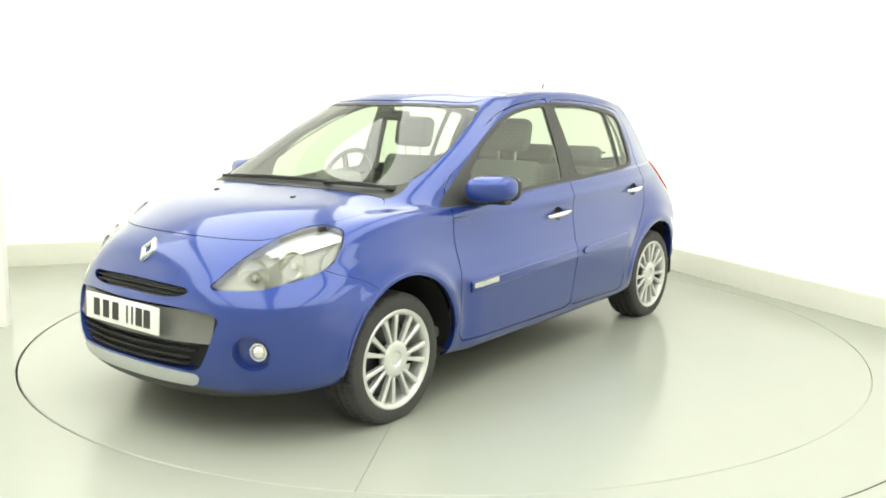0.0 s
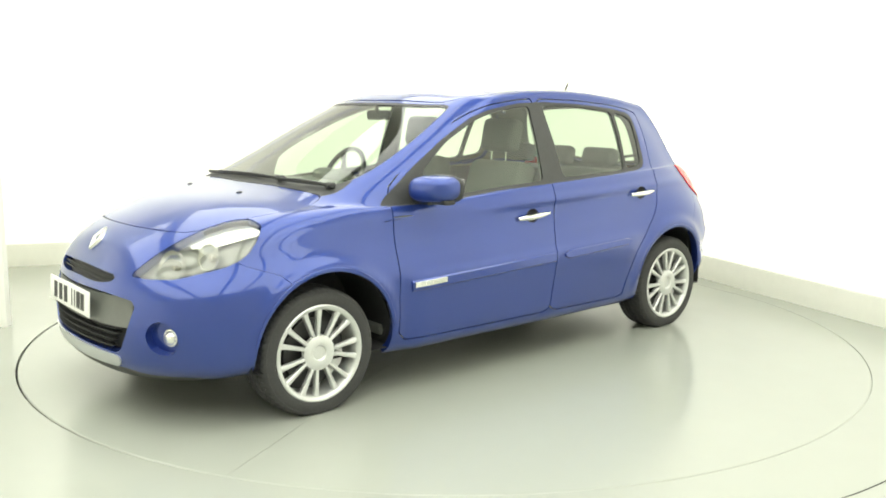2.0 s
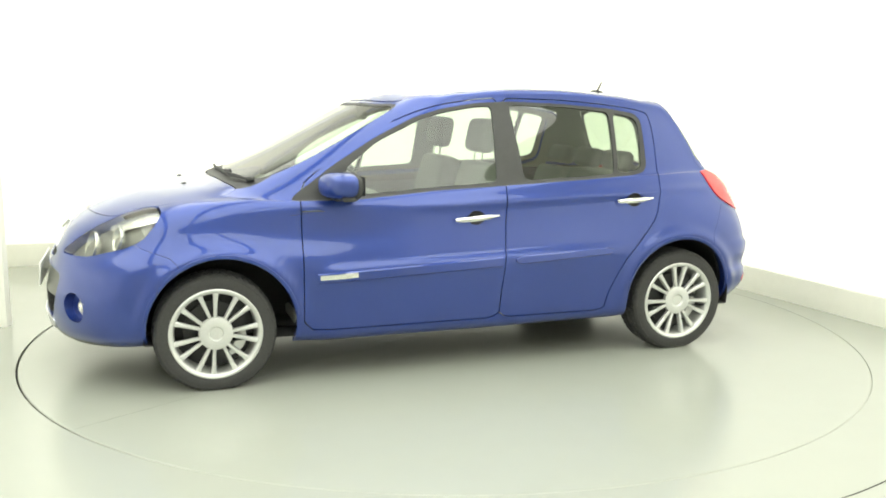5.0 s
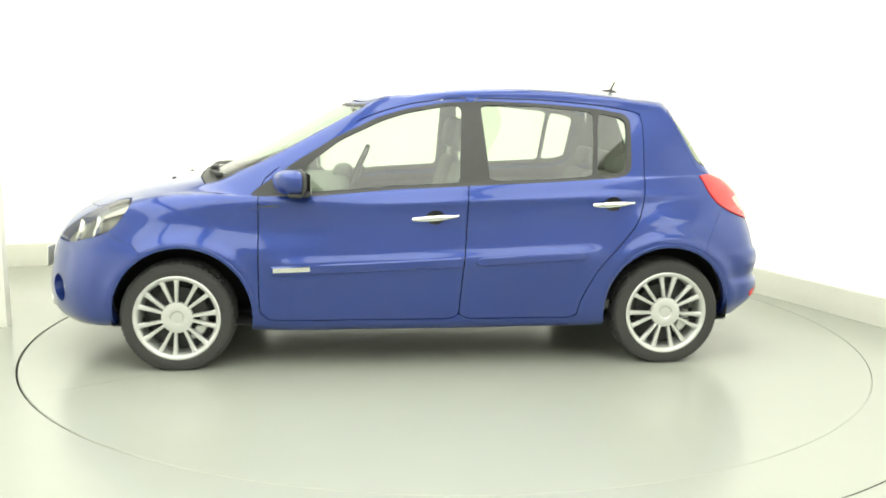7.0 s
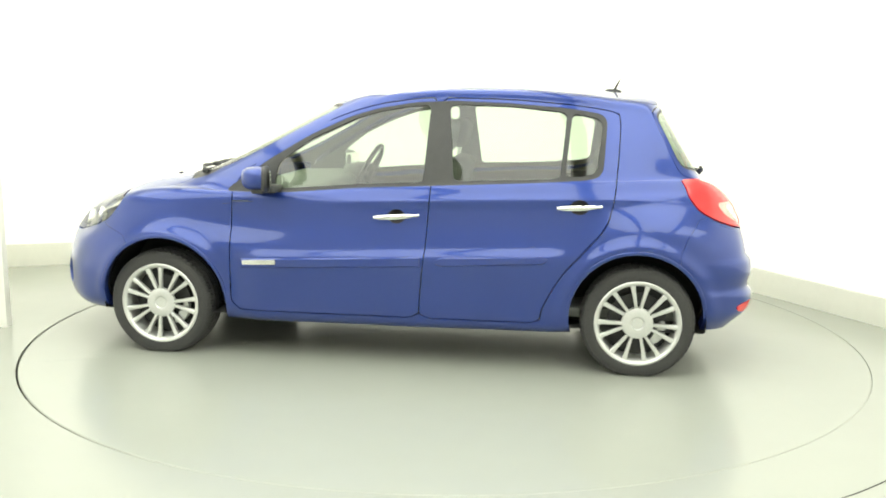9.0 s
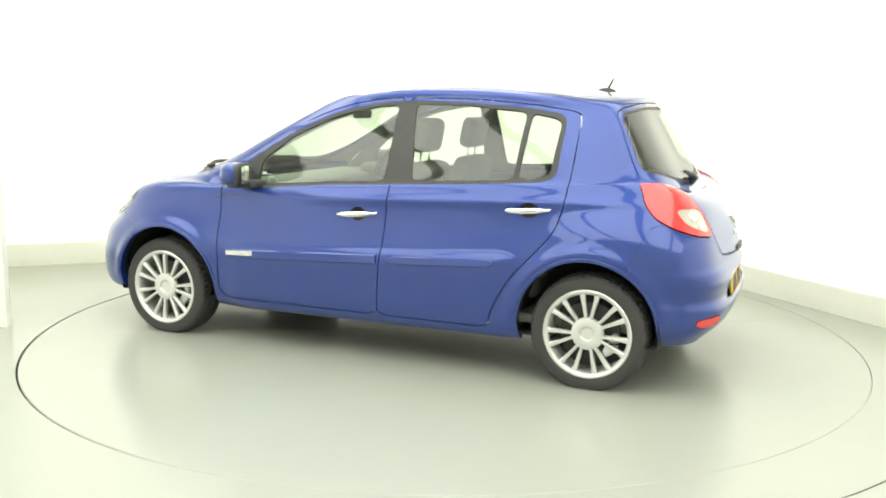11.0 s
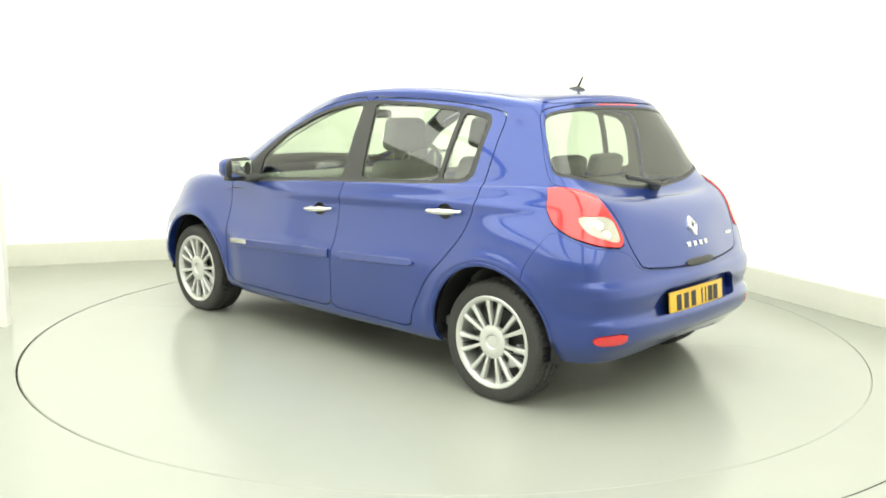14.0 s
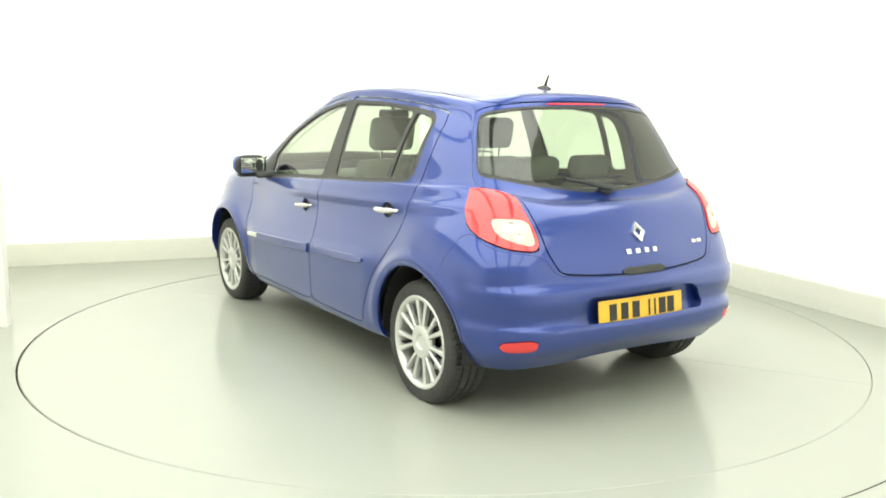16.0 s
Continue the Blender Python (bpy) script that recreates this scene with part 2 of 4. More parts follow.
# ---- the car's outer skin: loops of control points round half the car, front centre to rear centre ----
LOOPS = [
    [(2.01, 0, .2), (1.955, .37, .2), (1.81, .6, .21), (1.62, .74, .23), (1.29, .76, .24), (.9, .76, .205), (.4, .77, .205), (-.13, .77, .205), (-.6, .77, .21), (-.98, .77, .215), (-1.29, .76, .24), (-1.57, .735, .245), (-1.745, .625, .24), (-1.805, .36, .25), (-1.81, 0, .26)],
    [(2.075, 0, .27), (2.02, .39, .27), (1.87, .65, .28), (1.65, .795, .29), (1.29, .815, .32), (.88, .815, .27), (.4, .82, .27), (-.13, .82, .27), (-.6, .82, .27), (-1, .82, .28), (-1.29, .82, .32), (-1.6, .785, .33), (-1.82, .66, .35), (-1.89, .38, .37), (-1.9, 0, .37)],
    [(2.09, 0, .43), (2.04, .39, .43), (1.9, .64, .43), (1.67, .805, .44), (1.29, .845, .46), (.86, .835, .44), (.4, .838, .44), (-.13, .84, .44), (-.6, .84, .44), (-1, .838, .45), (-1.29, .845, .47), (-1.61, .8, .48), (-1.825, .66, .5), (-1.885, .36, .51), (-1.9, 0, .515)],
    [(2.06, 0, .585), (2.015, .37, .585), (1.88, .61, .59), (1.66, .785, .6), (1.29, .85, .62), (.86, .84, .6), (.4, .845, .6), (-.13, .848, .6), (-.6, .848, .61), (-1, .845, .62), (-1.29, .85, .66), (-1.6, .81, .66), (-1.805, .672, .655), (-1.873, .36, .65), (-1.905, 0, .65)],
    [(2, 0, .685), (1.97, .36, .68), (1.835, .56, .68), (1.63, .735, .71), (1.29, .81, .76), (.87, .8, .735), (.4, .815, .745), (-.14, .82, .755), (-.6, .818, .765), (-1, .815, .775), (-1.29, .82, .8), (-1.57, .775, .8), (-1.765, .642, .79), (-1.828, .36, .79), (-1.86, 0, .79)],
    [(1.895, 0, .807), (1.855, .33, .797), (1.73, .56, .792), (1.515, .722, .85), (1.23, .785, .86), (.87, .785, .865), (.38, .8, .87), (-.16, .81, .885), (-.62, .805, .9), (-1.02, .79, .91), (-1.3, .76, .92), (-1.54, .715, .92), (-1.705, .624, .91), (-1.772, .37, .9), (-1.79, 0, .895)],
    [(1.575, 0, .932), (1.545, .3, .928), (1.465, .545, .918), (1.32, .69, .912), (1.09, .75, .912), (.86, .76, .905), (.36, .775, .925), (-.17, .785, .955), (-.63, .78, .98), (-1.03, .76, .99), (-1.3, .725, 1), (-1.495, .672, 1), (-1.635, .594, .985), (-1.7, .36, .95), (-1.715, 0, .945)],
    [(1.195, 0, 1), (1.17, .29, .998), (1.145, .5, .988), (1.07, .64, .972), (.935, .71, .952), (.78, .738, .93), (.34, .752, .955), (-.18, .765, .985), (-.64, .76, 1.01), (-1.04, .735, 1.025), (-1.29, .7, 1.03), (-1.445, .658, 1.04), (-1.56, .596, 1.03), (-1.63, .36, .99), (-1.64, 0, .975)],
    [(.755, 0, 1.212), (.735, .27, 1.21), (.69, .48, 1.206), (.63, .605, 1.198), (.54, .66, 1.183), (.445, .675, 1.172), (.18, .675, 1.18), (-.2, .69, 1.2), (-.63, .685, 1.21), (-1, .665, 1.215), (-1.22, .635, 1.215), (-1.365, .605, 1.21), (-1.45, .554, 1.21), (-1.5, .34, 1.2), (-1.5, 0, 1.195)],
    [(.38, 0, 1.405), (.37, .24, 1.403), (.325, .42, 1.393), (.26, .525, 1.392), (.19, .572, 1.381), (.11, .594, 1.383), (-.03, .606, 1.391), (-.23, .612, 1.403), (-.62, .605, 1.402), (-.94, .59, 1.382), (-1.12, .57, 1.367), (-1.275, .548, 1.352), (-1.345, .509, 1.357), (-1.395, .31, 1.377), (-1.405, 0, 1.382)],
    [(.19, 0, 1.444), (.18, .22, 1.442), (.14, .36, 1.432), (.09, .45, 1.433), (.04, .492, 1.433), (-.02, .51, 1.442), (-.11, .521, 1.45), (-.26, .525, 1.461), (-.6, .52, 1.463), (-.88, .51, 1.446), (-1.03, .49, 1.434), (-1.15, .46, 1.421), (-1.25, .4, 1.421), (-1.32, .25, 1.431), (-1.35, 0, 1.436)],
    [(-.05, 0, 1.48), (-.06, 0, 1.481), (-.08, 0, 1.482), (-.1, 0, 1.483), (-.14, 0, 1.485), (-.18, 0, 1.487), (-.25, 0, 1.49), (-.35, 0, 1.493), (-.55, 0, 1.495), (-.75, 0, 1.491), (-.85, 0, 1.486), (-.93, 0, 1.481), (-1, 0, 1.476), (-1.08, 0, 1.469), (-1.12, 0, 1.465)],
]
NET = np.array(LOOPS, float)
ROWS, COLS = NET.shape[:2]


def bending(n):
    """Second derivatives of a natural cubic spline through n evenly spaced points, as weights of the points."""
    m, rhs = np.eye(n), np.zeros((n, n))
    for i in range(1, n - 1):
        m[i, i - 1:i + 2] = 1, 4, 1
        rhs[i, i - 1:i + 2] = 6, -12, 6
    return np.linalg.solve(m, rhs)


BEND = {n: bending(n) for n in (ROWS, COLS + 6)}


def spline_basis(n, t):
    """Weights of n evenly spaced points in a natural cubic spline, at the parameters t."""
    bend, eye = BEND[n], np.eye(n)
    k = np.clip(np.floor(t).astype(int), 0, n - 2)
    b = t - k
    a = 1 - b
    return a[:, None] * eye[k] + b[:, None] * eye[k + 1] + ((a ** 3 - a) / 6)[:, None] * bend[k] + ((b ** 3 - b) / 6)[:, None] * bend[k + 1]


MIRROR = np.array([1, -1, 1.0])
WIDE = np.concatenate([NET[:, [3, 2, 1]] * MIRROR, NET, NET[:, [-2, -3, -4]] * MIRROR], axis=1)


def ease(a, b, t):
    k = np.clip((t - a) / (b - a), 0, 1)
    return k * k * (3 - 2 * k)


def relief(p):
    """The flared wheel arches, the ledge over the door mouldings and the shoulder crease."""
    x, y, z = p.T
    out = np.zeros(len(p))
    for cx, cz in ((1.255, .298), (-1.276, .302)):
        r = np.hypot(x - cx, z - cz)
        out += 0.015 * np.exp(-((r - .372) / .038) ** 2) * ease(.22, .40, z)
    ledge = ease(.86, .70, x) * ease(-1.02, -.80, x)
    out += 0.017 * ledge / (1 + np.exp((z - (.604 - .036 * x)) / .012))
    crease = ease(.55, .0, x) * ease(-1.62, -1.40, x)
    out += 0.009 * crease * np.exp(-((z - (.872 - .034 * x)) / .026) ** 2)
    return out * ease(.55, .70, y)


def bumper_relief(p):
    """The sloping ledge below the tailgate and the crease under the number plate."""
    x, y, z = p.T
    back = ease(-1.50, -1.76, x)
    ledge = 0.024 * ease(.46, .55, z) / (1 + np.exp((z - .608) / .008))
    crease = 0.018 * ease(.26, .36, z) / (1 + np.exp((z - .428 - .02 * np.abs(y)) / .006))
    return back * (ledge + crease)


def skin(uv):
    """Places on the skin for parameters u (round the car, 0 to 14) and v (upward, 0 to 11)."""
    uv = np.asarray(uv, float)
    up, round_ = spline_basis(ROWS, uv[:, 1]), spline_basis(COLS + 6, uv[:, 0] + 3)
    across = (up @ WIDE.reshape(ROWS, -1)).reshape(len(uv), COLS + 6, 3)
    p = (round_[:, :, None] * across).sum(1)
    p[:, 1] += relief(p)
    p[:, 0] -= bumper_relief(p)
    return p


def skin_normal(uv):
    uv = np.asarray(uv, float)
    h = 0.01
    u0, u1, v0, v1 = (uv.copy() for _ in range(4))
    u0[:, 0] -= h
    u1[:, 0] += h
    v0[:, 1] = np.clip(v0[:, 1] - h, 0, ROWS - 1.02)
    v1[:, 1] = np.clip(v1[:, 1] + h, 0, ROWS - 1.0)
    n = np.cross(skin(u1) - skin(u0), skin(v1) - skin(v0))
    n /= np.linalg.norm(n, axis=1)[:, None] + 1e-12
    return n


# ---- cutting the skin into panels ----
def rounded(poly, times=2, most=0.05):
    """Rounds the corners of a closed outline, by no more than a given length."""
    p = np.array(poly, float)
    for _ in range(times):
        d = np.roll(p, -1, axis=0) - p
        cut = np.minimum(0.2, most / (np.linalg.norm(d, axis=1) + 1e-9))[:, None]
        p = np.stack([p + cut * d, p + (1 - cut) * d], 1).reshape(-1, 2)
        most *= 0.4
    return p


def distance(poly, pts):
    """Signed distance to a closed outline, negative within."""
    best, inside = np.full(len(pts), 1e9), np.zeros(len(pts), bool)
    for a, b in zip(poly, np.roll(poly, -1, axis=0)):
        d = b - a
        k = np.clip(((pts - a) @ d) / (d @ d + 1e-12), 0, 1)
        best = np.minimum(best, np.linalg.norm(pts - a - k[:, None] * d, axis=1))
        cross = (a[1] > pts[:, 1]) != (b[1] > pts[:, 1])
        with np.errstate(divide="ignore", invalid="ignore"):
            inside ^= cross & (pts[:, 0] < a[0] + (pts[:, 1] - a[1]) / (b[1] - a[1]) * d[0])
    return np.where(inside, -best, best)


UVM = np.array([0.3, 0.12])


class Sheet:
    """The half skin as faces that carry the name of their panel."""

    def __init__(self, nu, nv):
        u, v = np.meshgrid(np.linspace(0, 14, nu + 1), np.linspace(0, 11, nv + 1))
        self.uv = np.stack([u.ravel(), v.ravel()], 1).tolist()
        w = nu + 1
        self.faces = [(j * w + i, j * w + i + 1, (j + 1) * w + i + 1, (j + 1) * w + i) for j in range(nv) for i in range(nu)]
        self.names = ["body"] * len(self.faces)

    def coords(self, view):
        uv = np.array(self.uv)
        if view == "uv":
            return uv * UVM
        p = skin(uv)
        return {"side": p[:, [0, 2]], "top": p[:, [0, 1]]}[view]

    def split(self, poly, view, inside, source, level=0.0, umin=-1, umax=20):
        poly = np.asarray(poly) * (UVM if view == "uv" else 1)
        xy = self.coords(view)
        lo, hi = poly.min(0) - 0.08, poly.max(0) + 0.08
        near = ((xy > lo) & (xy < hi)).all(1)
        sd = np.full(len(xy), 1.0)
        sd[near] = distance(poly, xy[near])
        sd = (sd - level).tolist()
        faces, names, cache = [], [], {}
        uv = self.uv
        for f, n in zip(self.faces, self.names):
            if n not in source or not umin <= uv[f[0]][0] <= umax:
                faces.append(f)
                names.append(n)
                continue
            s = [sd[i] for i in f]
            if max(s) <= 0 or min(s) >= 0:
                faces.append(f)
                names.append(inside if max(s) <= 0 else n)
                continue
            ins, outs = [], []
            for k, i in enumerate(f):
                j = f[(k + 1) % len(f)]
                (ins if sd[i] <= 0 else outs).append(i)
                if (sd[i] <= 0) != (sd[j] <= 0):
                    key = (min(i, j), max(i, j))
                    if key not in cache:
                        t = sd[i] / (sd[i] - sd[j])
                        t = min(max(t, 0.001), 0.999)
                        cache[key] = len(uv)
                        uv.append([uv[i][0] + t * (uv[j][0] - uv[i][0]), uv[i][1] + t * (uv[j][1] - uv[i][1])])
                    ins.append(cache[key])
                    outs.append(cache[key])
            if len(ins) > 2:
                faces.append(tuple(ins))
                names.append(inside)
            if len(outs) > 2:
                faces.append(tuple(outs))
                names.append(n)
        self.faces, self.names = faces, names

    def panel(self, poly, view, name, source=("body",), gap=0.005, soft=2, **kw):
        """Cuts a panel out, with a shut line of that width round it."""
        poly = rounded(poly, soft, 0.15 if view == "uv" else 0.045 if "door" in name else 0.016)
        if gap:
            self.split(poly, view, "seam", source, gap / 2, **kw)
            self.split(poly, view, name, ("seam",), -gap / 2, **kw)
            self.names = ["gap" if n == "seam" else n for n in self.names]
        else:
            self.split(poly, view, name, source, 0.0, **kw)


def panel_mesh(name, sheet, labels, mat, parent, sides=(1, -1), offset=0.0, flange=0.012, label="", keep=None, flip=False, mats=None):
    """One mesh out of the sheet's faces with these names, with an edge turned inward."""
    pick = [f for f, n in zip(sheet.faces, sheet.names) if n in labels]
    if keep:
        pick = [f for f in pick if keep(sheet.uv[f[0]])]
    used = sorted({i for f in pick for i in f})
    remap = {i: k for k, i in enumerate(used)}
    uv = np.array([sheet.uv[i] for i in used])
    base, nor = skin(uv), skin_normal(uv)
    base = base + nor * offset
    edges = {}
    for f in pick:
        for k, i in enumerate(f):
            j = f[(k + 1) % len(f)]
            edges.setdefault((min(i, j), max(i, j)), []).append((i, j))
    rim = [e[0] for e in edges.values() if len(e) == 1]
    rim = [(i, j) for i, j in rim if not ((sheet.uv[i][0] < 1e-6 and sheet.uv[j][0] < 1e-6) or (sheet.uv[i][0] > 13.9999 and sheet.uv[j][0] > 13.9999) or (sheet.uv[i][1] > 10.999 and sheet.uv[j][1] > 10.999))]
    verts, faces, normals = [], [], []
    for s in sides:
        m = np.array([1, s, 1.0])
        start = len(verts)
        verts.extend((base * m).tolist())
        n2 = (nor * m * (-1 if flip else 1)).tolist()
        for f in pick:
            g = [remap[i] for i in f]
            if (s < 0) != flip:
                g = g[::-1]
            faces.append([start + k for k in g])
            normals.extend(n2[k] for k in g)
        if flange:
            low = {}
            for i, j in rim:
                for q in (i, j):
                    if q not in low:
                        k = remap[q]
                        low[q] = len(verts)
                        verts.append((base[k] * m).tolist())
                        verts.append(((base[k] - nor[k] * flange) * m).tolist())
            for i, j in rim:
                g = [low[j], low[i], low[i] + 1, low[j] + 1]
                if s < 0:
                    g = g[::-1]
                a, b, c = (Vector(verts[g[k]]) for k in (0, 1, 2))
                n = (b - a).cross(c - a)
                n = n.normalized() if n.length > 1e-12 else Vector((0, 0, 1))
                faces.append(g)
                normals.extend([tuple(n)] * 4)
    me = bpy.data.meshes.new(name)
    me.from_pydata(verts, [], faces)
    me.materials.append(mat)
    me.polygons.foreach_set("use_smooth", [True] * len(me.polygons))
    me.normals_split_custom_set(normals)
    me.update()
    ob = new(name, me)
    ob.parent = parent
    return tagged(ob, label)


def find(a, b, view):
    """The place and outward normal on the skin at (x, z) on the side, or (y, z) at the front or rear."""
    uv = np.array([[{"side": 7 - 5.2 * a, "front": abs(a) * 2.9, "rear": 14 - abs(a) * 2.6}[view], 4.5]])
    if view == "side":
        uv[0, 0] = np.interp(-a, [-1.66, -1.29, -.86, -.4, .13, .6, 1.0, 1.29, 1.58], [3, 4, 5, 6, 7, 8, 9, 10, 11])
    ax = [0, 2] if view == "side" else [1, 2]
    goal = np.array([a if view == "side" else abs(a), b])
    for _ in range(25):
        h = 0.01
        q = skin(uv + np.array([[0, 0], [h, 0], [0, h]]))[:, ax]
        p, ju, jv = q[0], (q[1] - q[0]) / h, (q[2] - q[0]) / h
        if np.abs(goal - p).max() < 1e-4:
            break
        step = np.linalg.lstsq(np.stack([ju, jv], 1), goal - p, rcond=1e-3)[0]
        uv[0] += np.clip(step, -0.4, 0.4)
        uv[0] = np.clip(uv[0], [-0.2, 0.02], [14.2, 10.9])
    p, n = skin(uv)[0], skin_normal(uv)[0]
    if view != "side" and a < 0:
        p, n = p * MIRROR, n * MIRROR
    return Vector(p), Vector(n)


# outlines seen from the side: (x, z)
ARCH_F = [(1.255 + 0.352 * math.cos(a), 0.298 + 0.352 * math.sin(a)) for a in np.linspace(0, 2 * math.pi, 40, endpoint=False)]
ARCH_R = [(-1.276 + 0.34 * math.cos(a), 0.302 + 0.34 * math.sin(a)) for a in np.linspace(0, 2 * math.pi, 40, endpoint=False)]
LIGHTS_SIDE = [(.915, .903), (.60, .903), (.169, .94), (-.30, .963), (-.72, .983), (-1.0, 1.0), (-1.065, 1.015), (-1.09, 1.05), (-1.105, 1.30), (-1.075, 1.335), (-.91, 1.362), (-.60, 1.385), (-.30, 1.395), (-.10, 1.385), (.10, 1.352), (.25, 1.308), (.47, 1.205), (.69, 1.072), (.80, .992), (.885, .935)]
PANE_F = [(.645, .945), (.60, .925), (.169, .958), (-.165, .977), (-.185, 1.372), (-.07, 1.363), (.10, 1.333), (.23, 1.293), (.455, 1.188), (.63, 1.055)]
PANE_R = [(-.325, .985), (-.72, 1.0), (-.872, 1.010), (-.898, 1.342), (-.60, 1.370), (-.285, 1.376)]
PANE_Q = [(-.897, 1.013), (-1.0, 1.022), (-1.055, 1.04), (-1.08, 1.29), (-1.05, 1.315), (-.925, 1.338)]
DOOR_F = [(.868, .268), (.868, .965), (.72, 1.085), (.49, 1.235), (.25, 1.332), (.10, 1.375), (-.10, 1.405), (-.228, 1.412), (-.222, 1.2), (-.21, .95), (-.192, .65), (-.166, .40), (-.158, .268)]
DOOR_R = [(-.158, .268), (-.166, .40), (-.192, .65), (-.21, .95), (-.222, 1.2), (-.228, 1.412), (-.60, 1.405), (-.91, 1.382), (-1.12, 1.352), (-1.175, 1.33), (-1.165, 1.10), (-1.148, .90), (-1.112, .77), (-1.0, .64), (-.905, .54), (-.845, .44), (-.80, .35), (-.785, .268)]
# outlines in skin parameters: (u, v)
SCREEN = [(-1, 7.0), (1.3, 7.0), (2.3, 7.03), (2.75, 7.12), (3.05, 7.5), (3.12, 8.0), (3.12, 8.5), (3.05, 8.8), (2.6, 8.86), (1.3, 8.82), (-1, 8.8)]
REAR_GLASS = [(15, 7.02), (13.8, 7.03), (13.1, 7.13), (12.3, 7.18), (11.62, 7.17), (11.45, 7.35), (11.52, 8.3), (11.72, 8.7), (12.1, 8.87), (13.1, 8.93), (15, 8.95)]
HEADLAMP = [(1.18, 3.65), (1.4, 4.3), (1.6, 4.9), (1.82, 5.33), (2.08, 5.56), (2.45, 5.56), (2.93, 5.13), (3.1, 4.65), (3.08, 4.2), (2.86, 4.0), (2.45, 3.85), (2.1, 3.62), (1.95, 3.57), (1.5, 3.58)]
TAIL_LAMP = [(10.95, 6.2), (11.3, 6.5), (11.64, 6.62), (12.18, 6.55), (12.3, 5.5), (12.4, 4.8), (12.46, 4.1), (12.42, 3.76), (11.9, 3.86), (11.4, 4.1), (11.06, 4.45), (10.9, 5.02)]
TAIL_CLEAR = [(11.55, 4.84), (12.36, 4.88), (12.4, 3.9), (11.98, 4.1), (11.7, 4.3)]
BONNET = [(-1, 5.13), (.42, 5.13), (1.05, 5.17), (1.7, 5.24), (1.95, 5.45), (2.4, 5.6), (2.75, 5.75), (2.95, 6.2), (2.95, 6.6), (2.75, 6.84), (2.3, 6.88), (-1, 6.86)]
SCUTTLE = [(-1, 6.8), (2.75, 6.8), (3.0, 7.0), (2.9, 7.3), (-1, 7.3)]
NOSE = [(-1, -1), (-1, 5.13), (.42, 5.13), (1.05, 5.17), (1.7, 5.24), (1.95, 5.42), (2.5, 4.6), (3.0, 4.0), (3.6, 3.2), (3.6, -1)]
SLOT = [(-1, 3.17), (0, 3.17), (.55, 3.12), (.85, 3.27), (.9, 3.5), (.8, 3.62), (0, 3.68), (-1, 3.68)]
MOUTH = [(-1, 1.42), (0, 1.42), (.7, 1.4), (1.05, 1.36), (1.25, 2.0), (1.42, 2.72), (1.0, 2.84), (.6, 2.9), (0, 2.88), (-1, 2.88)]
LIP = [(-1, .93), (0, .93), (.7, .92), (1.0, .9), (1.08, 1.3), (.7, 1.35), (0, 1.38), (-1, 1.38)]
CHIN = [(-1, -1), (2.4, -1), (2.4, .3), (1.4, .55), (1.1, .85), (.7, .88), (-1, .89)]
FOG = [(1.84 + .27 * math.cos(a), 1.86 + .42 * math.sin(a)) for a in np.linspace(0, 2 * math.pi, 28, endpoint=False)]
ROOF = [(-1, 8.88), (2.6, 8.94), (3.2, 9.4), (4, 9.8), (5, 9.85), (10, 9.85), (11.5, 9.7), (12.2, 9.3), (13, 9.12), (15, 9.12), (15, 12), (-1, 12)]
TAILGATE = [(15, 2.9), (13.83, 2.92), (13.2, 2.98), (12.75, 3.08), (12.66, 3.4), (12.56, 3.8), (12.46, 4.95), (12.34, 5.9), (12.2, 6.62), (11.35, 6.75), (11.25, 7.2), (11.3, 8.4), (11.6, 8.9), (12.1, 9.05), (13, 9.1), (15, 9.1)]
TAIL = [(15, -1), (15, 2.85), (13.83, 2.87), (13.2, 2.93), (12.68, 3.03), (12.5, 3.65), (11.6, 3.85), (11.08, 4.3), (10.74, 3.4), (10.6, 2.9), (10.6, -1)]
PLATE_BAY = [(15, 1.42), (13.4, 1.45), (12.83, 1.5), (13.05, 2.33), (13.5, 2.4), (15, 2.45)]
REFLECTOR = [(11.62, 1.3), (12.34, 1.28), (12.34, .88), (11.74, .96)]
STOP_LAMP = [(15, 8.985), (13.42, 8.975), (13.38, 9.02), (13.42, 9.06), (15, 9.07)]

sheet = Sheet(224, 132)
sheet.panel(ARCH_F, "side", "hole", gap=0, soft=0)
sheet.panel(ARCH_R, "side", "hole", gap=0, soft=0)
sheet.panel(LIGHTS_SIDE, "side", "surround", gap=0, soft=1, umin=3.0, umax=12)
for outline, pane in ((PANE_F, "pane_front"), (PANE_R, "pane_rear"), (PANE_Q, "pane_quarter")):
    sheet.panel(outline, "side", pane, ("surround",), gap=0, umin=3.0, umax=12)
sheet.panel(SCREEN, "uv", "screen_seal", gap=0)
sheet.split(rounded(SCREEN, 2, 0.15), "uv", "screen", ("screen_seal",), -0.009)
sheet.panel(REAR_GLASS, "uv", "rear_seal", gap=0)
sheet.split(rounded(REAR_GLASS, 2, 0.15), "uv", "rear_glass", ("rear_seal",), -0.012)
sheet.panel(HEADLAMP, "uv", "headlamp", gap=0.006, soft=1)
sheet.panel(TAIL_LAMP, "uv", "tail_lamp", gap=0.006, soft=1)
sheet.panel(TAIL_CLEAR, "uv", "tail_clear", ("tail_lamp",), gap=0)
sheet.panel(BONNET, "uv", "bonnet", gap=0.002, soft=1)
sheet.panel(SCUTTLE, "uv", "scuttle", gap=0, soft=1)
sheet.panel(DOOR_F, "side", "door_front", gap=0.0055, soft=1, umin=4.0, umax=11)
